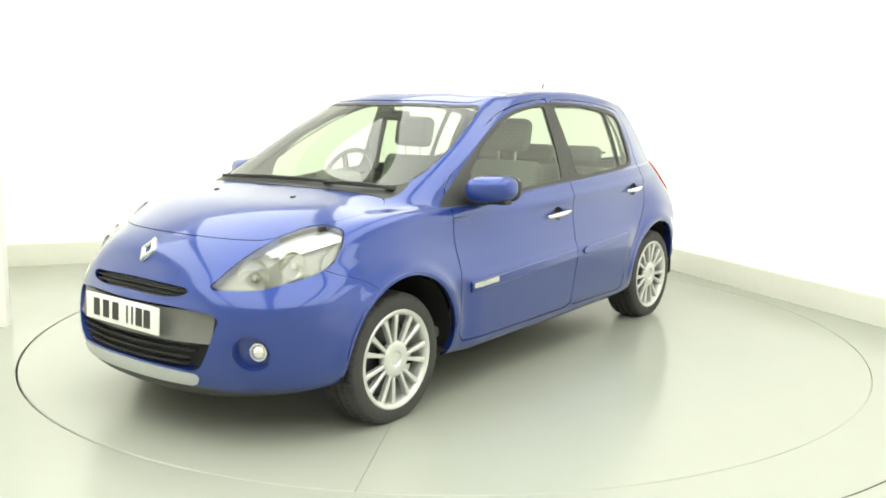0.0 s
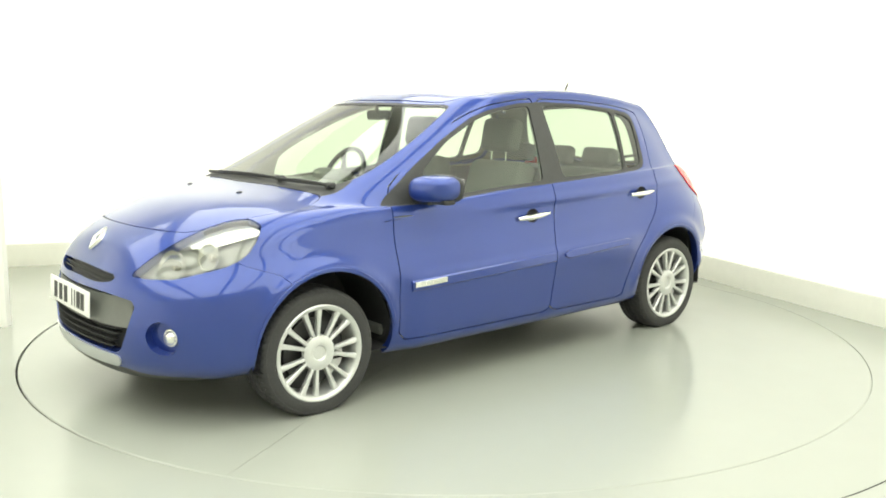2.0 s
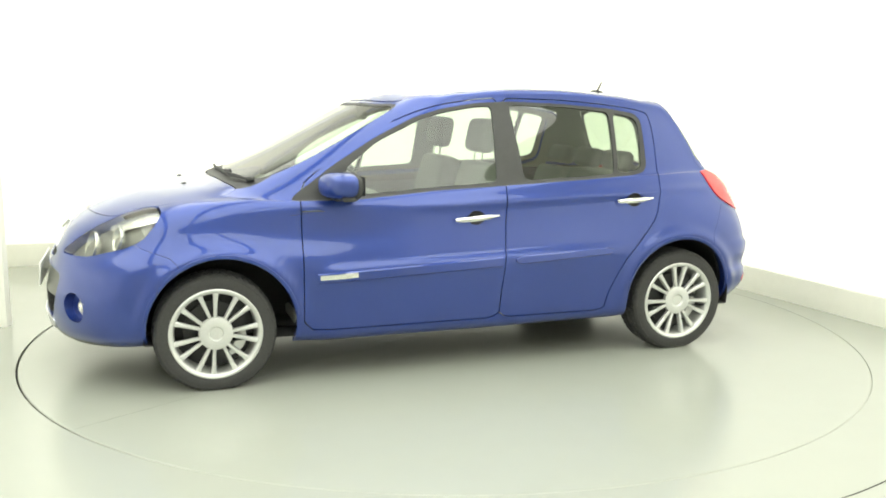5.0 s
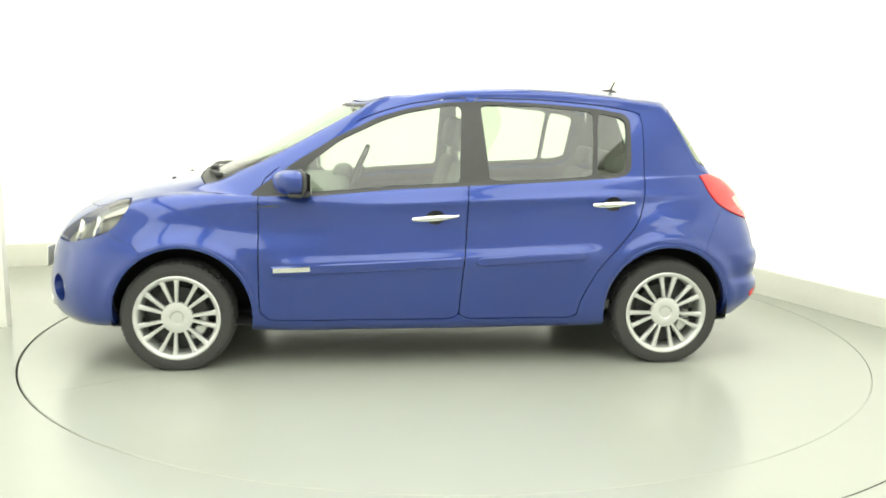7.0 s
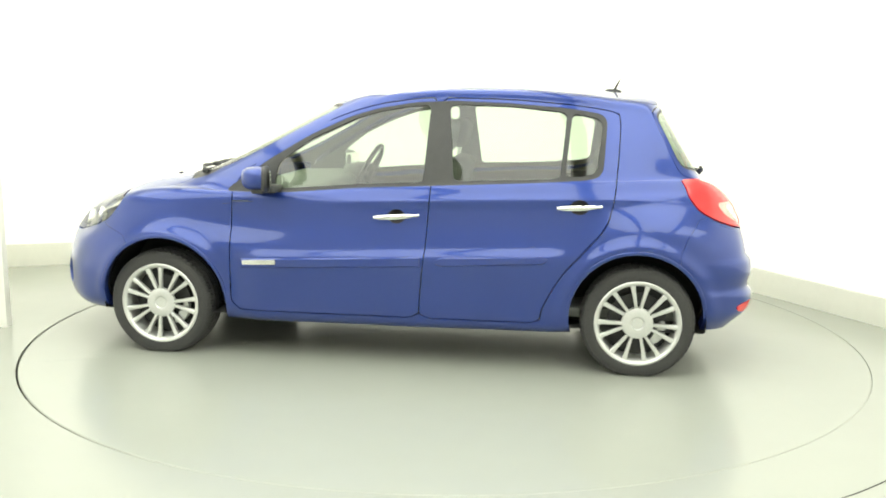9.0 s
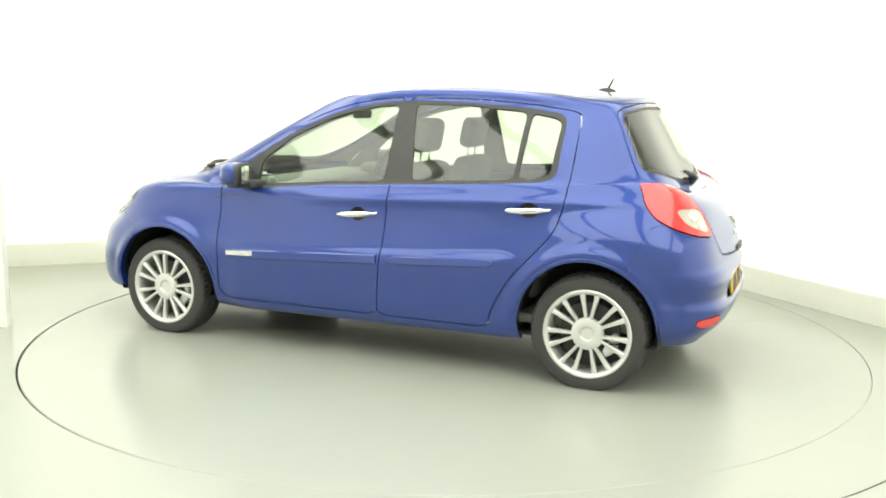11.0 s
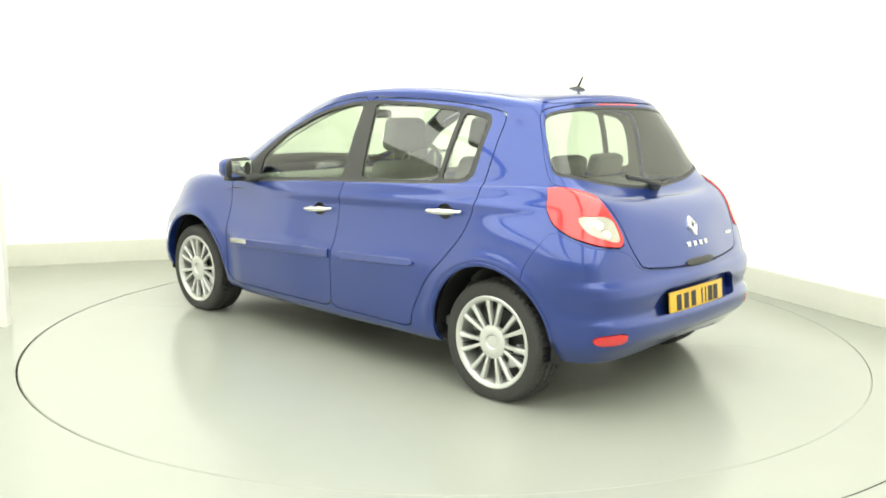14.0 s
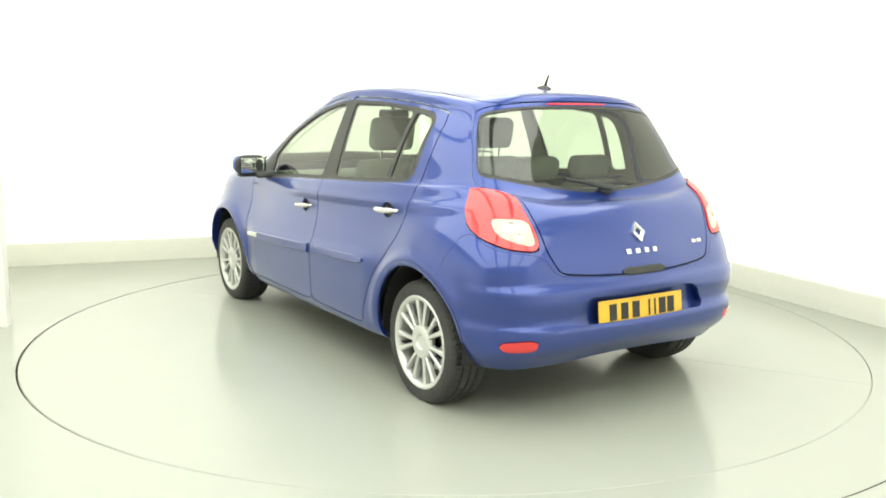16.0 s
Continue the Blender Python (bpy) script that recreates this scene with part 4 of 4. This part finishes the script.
for s in (1, -1):
    f, r = DOORS["f", s], DOORS["r", s]
    handle(0.085, 0.790, -0.155, 0.808, s, f)
    handle(-0.862, 0.862, -1.088, 0.874, s, r)
    along("side_moulding", [(.80, .528), (-.165, .570)], "side", 0.05, 0.011, BLUE, f, s, blunt=True)
    along("side_moulding", [(-.245, .572), (-.82, .600)], "side", 0.045, 0.011, BLUE, r, s, taper=0.8)
    along("wing_badge", [(.79, .534), (.605, .542)], "side", 0.03, 0.016, CHROME, f, s, "chrome badge on the door moulding", blunt=True)
    mirror(s, f)
    along("wheel_arch_lip", [(1.255 + 0.362 * math.cos(a), 0.298 + 0.362 * math.sin(a)) for a in np.linspace(0.15, math.pi - 0.15, 26)], "side", 0.018, 0.004, BLUE, car, s)
    along("wheel_arch_lip", [(-1.276 + 0.35 * math.cos(a), 0.302 + 0.35 * math.sin(a)) for a in np.linspace(0.2, math.pi - 0.15, 26)], "side", 0.018, 0.004, BLUE, car, s)
    # headlight insides
    lamp = [o for o in car.children if o.name.startswith("headlight")][0 if s > 0 else 1]
    for (u, v, rad, dep) in ((1.86, 4.18, 0.072, 0.05), (2.42, 4.42, 0.058, 0.042)):
        p, n = skin([[u, v]])[0], skin_normal([[u, v]])[0]
        c, nn = Vector(p) - Vector(n) * 0.015, (Vector(n) + Vector((1.2, 0, 0))).normalized()
        m = Matrix.Translation(c) @ nn.to_track_quat("Y", "Z").to_matrix().to_4x4()
        bm = bmesh.new()
        lathe(bm, [(rad, 0.0), (rad * 0.97, -dep * 0.35), (rad * 0.75, -dep * 0.7), (rad * 0.35, -dep * 0.95), (0.0, -dep)], 28, "y", m)
        for w in bm.verts:
            w.co.y *= s
        bmesh.ops.recalc_face_normals(bm, faces=bm.faces)
        part("lamp_reflector", bm, REFLECT, lamp, "shiny round lamp reflector")
        bm = bmesh.new()
        lathe(bm, [(0.0, -dep * 0.25), (0.012, -dep * 0.35), (0.013, -dep * 0.9)], 14, "y", m)
        for w in bm.verts:
            w.co.y *= s
        part("bulb", bm, CLEARLAMP, lamp)
    panel_mesh("indicator_reflector", sheet, ("headlamp",), REFLECT, lamp, sides=(s,), offset=-0.03, flange=0, keep=lambda q: q[1] > 4.75 + max(0, (2.2 - q[0])) * 0.5, label="bright indicator reflector")
    # fog lamp
    p, n = skin([[1.92, 1.87]])[0], skin_normal([[1.92, 1.87]])[0]
    m = Matrix.Translation(Vector(p) - Vector(n) * 0.03) @ (Vector(n) + Vector((0.8, 0, 0))).normalized().to_track_quat("Y", "Z").to_matrix().to_4x4()
    bm = bmesh.new()
    lathe(bm, [(0.0, 0.012), (0.015, 0.010), (0.027, 0.004), (0.030, -0.002), (0.036, -0.002), (0.038, -0.004), (0.040, -0.03)], 28, "y", m)
    for w in bm.verts:
        w.co.y *= s
    bmesh.ops.recalc_face_normals(bm, faces=bm.faces)
    part("fog_lamp", bm, REFLECT, bumper, "round clear fog lamp")

# grille bars
for z, half in ((0.622, 0.33), (0.638, 0.34)):
    along("grille_bar", [(y, z - 0.02 * abs(y)) for y in np.linspace(-half, half, 13)], "front", 0.007, -0.014, BLACK, bumper, thick=0.03)
for z, half in ((0.345, 0.36), (0.375, 0.38), (0.405, 0.40), (0.432, 0.42)):
    along("grille_bar", [(y, z) for y in np.linspace(-half, half, 15)], "front", 0.010, -0.014, BLACK, bumper, thick=0.032)
along("bumper_beam", [(y, 0.50) for y in np.linspace(-0.47, 0.47, 15)], "front", 0.125, -0.012, BAND, bumper, thick=0.04, blunt=True, label="dark grey band behind the number plate")


def lozenge(name, y, z, view, size, parent):
    """The maker's mark as a plain chrome diamond ring."""
    p, n = find(y, z, view)
    m = Matrix.Translation(p + n * 0.004) @ n.to_track_quat("Z", "Y").to_matrix().to_4x4()
    up = m.to_3x3().inverted() @ Vector((0, 0, 1))
    m = m @ pose(0, 0, 0, 0, 0, math.degrees(math.atan2(-up.x, up.y)))
    bm = bmesh.new()
    rows = []
    for a, b in ((0, 1), (0.76, 0), (0, -1), (-0.76, 0)):
        rows.append([bm.verts.new(m @ Vector((a * size * q, b * size * q, h))) for q, h in ((1.0, -0.006), (0.95, 0.006), (0.6, 0.009), (0.42, 0.003), (0.40, -0.006))])
    for i in range(4):
        for k in range(4):
            bm.faces.new((rows[i][k], rows[(i + 1) % 4][k], rows[(i + 1) % 4][k + 1], rows[i][k + 1]))
    bmesh.ops.recalc_face_normals(bm, faces=bm.faces)
    part(name, bm, CHROME, parent, "chrome diamond emblem", smooth=False)


lozenge("emblem", 0.005, 0.757, "front", 0.062, bumper)
lozenge("emblem", 0.0, 0.812, "rear", 0.052, gate)


def number_plate(x, y, z, lean, facing, mat, parent, label):
    """A flat plate with plain bars in place of its characters."""
    m = pose(x, y, z, 0, lean, 0 if facing > 0 else 180)
    bm = bmesh.new()
    box(bm, -0.004, 0.004, -0.26, 0.26, -0.056, 0.056, 0.002, m)
    plate = part("number_plate", bm, mat, parent, label)
    spots = [-0.185, -0.13, -0.083, -0.047, 0.037, 0.107, 0.177]
    for q in spots:
        w = 0.011 if q in (-0.083, -0.047) else 0.044
        bm = bmesh.new()
        box(bm, 0.0035, 0.0055, -q - w / 2, -q + w / 2, -0.037, 0.037, 0, m)
        part("plate_bar", bm, INK, plate, smooth=False)


number_plate(2.094, 0.0, 0.512, -3, 1, WHITE, bumper, "white front number plate with black bars")
number_plate(-1.896, 0.0, 0.472, -6, -1, YELLOW, back_bumper, "yellow rear number plate with black bars")


def bars(name, places, w, h, view, mat, parent, label):
    """A row of plain raised chrome bars for small lettering."""
    bm = bmesh.new()
    for a, b in places:
        p, n = find(a, b, view)
        m = Matrix.Translation(p + n * 0.002) @ n.to_track_quat("X", "Z").to_matrix().to_4x4()
        box(bm, -0.003, 0.003, -w / 2, w / 2, -h / 2, h / 2, 0.001, m)
    part(name, bm, mat, parent, label)


bars("model_lettering", [(y, 0.735) for y in (0.082, 0.055, 0.028, 0.001, -0.026, -0.053, -0.08)][::2], 0.026, 0.022, "rear", CHROME, gate, "small chrome bars of lettering")
bars("engine_badge", [(-0.38, 0.745), (-0.42, 0.745)], 0.03, 0.016, "rear", CHROME, gate, "small chrome badge")
along("tailgate_handle", [(y, 0.652) for y in (-0.13, -0.06, 0.0, 0.06, 0.13)], "rear", 0.035, 0.008, BLACK, gate, label="black tailgate grip")

# wipers, washer jets, aerial
bm = bmesh.new()
ends = [(skin([[1.95, 6.98]])[0] * [1, -1, 1], skin([[0.9, 7.03]])[0]), (skin([[0.95, 7.0]])[0], skin([[2.6, 7.06]])[0])]
for k, (a, b) in enumerate(ends):
    bm = bmesh.new()
    a, b = Vector(a), Vector(b)
    up = Vector((0.012, 0, 0.014))
    mid = (a + b) / 2 + Vector((0.03, 0, 0.012))
    tube(bm, [a + up, mid + up * 0.4, b + up], 0.008, 8)
    tube(bm, [b + up * 1.2, (mid + b) / 2 + up * 1.3, mid + up * 1.1, a + up * 1.25], 0.005, 8)
    box(bm, b.x - 0.02, b.x + 0.02, b.y - 0.022, b.y + 0.022, b.z, b.z + 0.025, 0.008)
    part("wiper", bm, BLACK, car, "black windscreen wiper")
for y in (0.27, -0.27):
    p = Vector(skin([[0.92, 6.46]])[0])
    bm = bmesh.new()
    bmesh.ops.create_uvsphere(bm, u_segments=12, v_segments=8, radius=0.012, matrix=Matrix.Translation((p.x, y, p.z)) @ Matrix.Diagonal((1.3, 1, 0.6, 1)))
    part("washer_jet", bm, BLACK, car, "small black washer jet")
bm = bmesh.new()
p0, p1 = Vector(skin([[13.3, 7.35]])[0]), Vector(skin([[14.0, 7.12]])[0])
p2 = Vector(skin([[13.3, 7.2]])[0]) * 1.0
p2.y *= -0.4
lift = Vector((-0.035, 0, 0.006))
tube(bm, [p1 + lift, (p0 + p1) / 2 + lift * 1.4, p0 + lift * 1.1], 0.013, 8, 0.7)
tube(bm, [p0 + lift * 1.2, (p0 + p1) / 2 + lift, p2 + lift], 0.008, 8)
bmesh.ops.create_uvsphere(bm, u_segments=16, v_segments=10, radius=0.035, matrix=Matrix.Translation(p1 + lift * 0.4) @ Matrix.Diagonal((0.7, 1.3, 0.9, 1)))
part("rear_wiper", bm, BLACK, gate, "black rear wiper")
bm = bmesh.new()
bmesh.ops.create_uvsphere(bm, u_segments=20, v_segments=12, radius=1, matrix=pose(-1.15, 0, 1.452) @ Matrix.Diagonal((0.06, 0.028, 0.024, 1)))
aerial = part("aerial", bm, BLACK, car, "black roof aerial with a thin rod")
bm = bmesh.new()
tube(bm, [(-1.158, 0, 1.46), (-1.19, 0, 1.525)], 0.008, 8, 0.6)
tube(bm, [(-1.19, 0, 1.525), (-1.318, 0, 1.71)], 0.0015, 6, 0.5)
part("aerial_rod", bm, BLACK, aerial)


# ---- inside the car ----
def seat_back(bm, x, y, z, w, h, d, lean):
    vs = box(bm, -d / 2, d / 2, -w / 2, w / 2, 0, h, 0.045)
    for v in vs:
        f = v.co.z / h
        v.co.y *= 1 - 0.16 * f * f
        v.co.x += 0.02 * math.cos(v.co.y / w * math.pi) * -1
    bmesh.ops.transform(bm, matrix=pose(x, y, z, 0, -lean, 0), verts=vs)


def front_seat(y):
    seat = new("front_seat")
    seat.parent = car
    tagged(seat, "charcoal cloth front seat with a headrest")
    bm = bmesh.new()
    box(bm, -0.12, 0.42, y - 0.25, y + 0.25, 0.36, 0.53, 0.05)
    part("seat_cushion", bm, CLOTH, seat)
    bm = bmesh.new()
    seat_back(bm, -0.08, y, 0.48, 0.50, 0.60, 0.13, 16)
    part("backrest", bm, CLOTH, seat)
    bm = bmesh.new()
    vs = box(bm, -0.05, 0.05, -0.135, 0.135, -0.095, 0.095, 0.04)
    bmesh.ops.transform(bm, matrix=pose(-0.235, y, 1.205, 0, -12, 0), verts=vs)
    part("headrest", bm, CLOTH, seat)
    for k in (-0.06, 0.06):
        bm = bmesh.new()
        tube(bm, [(-0.21, y + k, 1.03), (-0.225, y + k, 1.16)], 0.006)
        part("headrest_post", bm, CHROME, seat)


front_seat(0.36)
front_seat(-0.36)
bench = new("rear_bench")
bench.parent = car
tagged(bench, "charcoal cloth rear bench with low headrests")
bm = bmesh.new()
box(bm, -0.98, -0.50, -0.62, 0.62, 0.38, 0.54, 0.05)
part("seat_cushion", bm, CLOTH, bench)
for y, w in ((0.22, 0.80), (-0.41, 0.44)):
    bm = bmesh.new()
    seat_back(bm, -0.94, y, 0.50, w, 0.50, 0.12, 18)
    part("backrest", bm, CLOTH, bench)
for y in (0.36, 0.0, -0.36):
    bm = bmesh.new()
    vs = box(bm, -0.045, 0.045, -0.13, 0.13, -0.06, 0.06, 0.035)
    bmesh.ops.transform(bm, matrix=pose(-1.115, y, 1.055, 0, -14, 0), verts=vs)
    part("headrest", bm, CLOTH, bench)
bm = bmesh.new()
box(bm, -1.50, -1.15, -0.58, 0.58, 0.93, 0.95, 0.008)
part("parcel_shelf", bm, TRIM, car, "dark parcel shelf")
bm = bmesh.new()
vs = box(bm, 0.42, 0.93, -0.66, 0.66, 0.62, 0.935, 0.05)
for v in vs:
    v.co.z += 0.03 * math.exp(-((v.co.y + 0.34) / 0.2) ** 2) * (v.co.z > 0.8) - 0.05 * max(0, v.co.x - 0.7)
part("dashboard", bm, TRIM, car, "dark grey dashboard")
bm = bmesh.new()
vs = box(bm, 0.40, 0.52, -0.50, -0.20, 0.90, 0.995, 0.04)
part("instrument_hood", bm, TRIM, car)
bm = bmesh.new()
box(bm, -0.2, 0.55, -0.13, 0.13, 0.3, 0.55, 0.04)
part("centre_console", bm, TRIM, car)
bm = bmesh.new()
box(bm, -1.5, 0.9, -0.72, 0.72, 0.28, 0.33, 0.01)
part("cabin_floor", bm, TRIM, car, "dark cabin carpet")
wheel_m = pose(0.38, -0.36, 0.94, 0, 64, 0)
bm = bmesh.new()
ring = [(0.185 + 0.015 * math.cos(a), 0.015 * math.sin(a)) for a in np.linspace(0, 2 * math.pi, 10, endpoint=False)]
lathe(bm, ring, 48, "z", wheel_m, closed=True)
steer = part("steering_wheel", bm, BLACK, car, "black three-spoke steering wheel")
bm = bmesh.new()
lathe(bm, [(0.0, 0.02), (0.05, 0.015), (0.065, -0.01), (0.06, -0.04), (0.0, -0.05)], 24, "z", wheel_m)
for a in (90, 210, 330):
    box(bm, 0.04, 0.18, -0.018, 0.018, -0.012, 0.004, 0.004, wheel_m @ pose(0, 0, 0, 0, 0, a))
part("steering_boss", bm, BLACK, steer)
bm = bmesh.new()
vs = box(bm, 0.36, 0.39, -0.11, 0.11, 1.285, 1.34, 0.02)
tube(bm, [(0.38, 0, 1.325), (0.40, 0, 1.372)], 0.012)
part("rear_view_mirror", bm, BLACK, car, "black rear-view mirror")


# ---- what moves: the turntable carries the car round ----
OFFSET = Vector((0.176, 0.056, 0))
TURNS = [(0.0, 232.5), (0.3, 231.6), (0.5, 230.45), (1.0, 227.35), (1.5, 224.0), (2.0, 220.55), (2.5, 217.1), (3.0, 213.65), (3.5, 210.3), (4.0, 206.75), (6.5, 189.0), (7.0, 185.65), (7.5, 182.3), (8.0, 179.0), (8.5, 175.65), (9.0, 172.2), (11.5, 153.45), (12.0, 150.0), (12.5, 146.7), (13.0, 143.4), (13.5, 140.05), (14.0, 136.75), (14.5, 133.35), (15.0, 129.95), (15.5, 126.55), (16.0, 123.1)]


def motions():
    walk(table, [(t, pose(0, 0, 0, 0, 0, a)) for t, a in TURNS])
    rows = []
    for t, a in TURNS:
        turn = pose(0, 0, 0, 0, 0, a)
        rows.append((t, Matrix.Translation(turn @ OFFSET) @ turn))
    walk(car, rows)


motions()
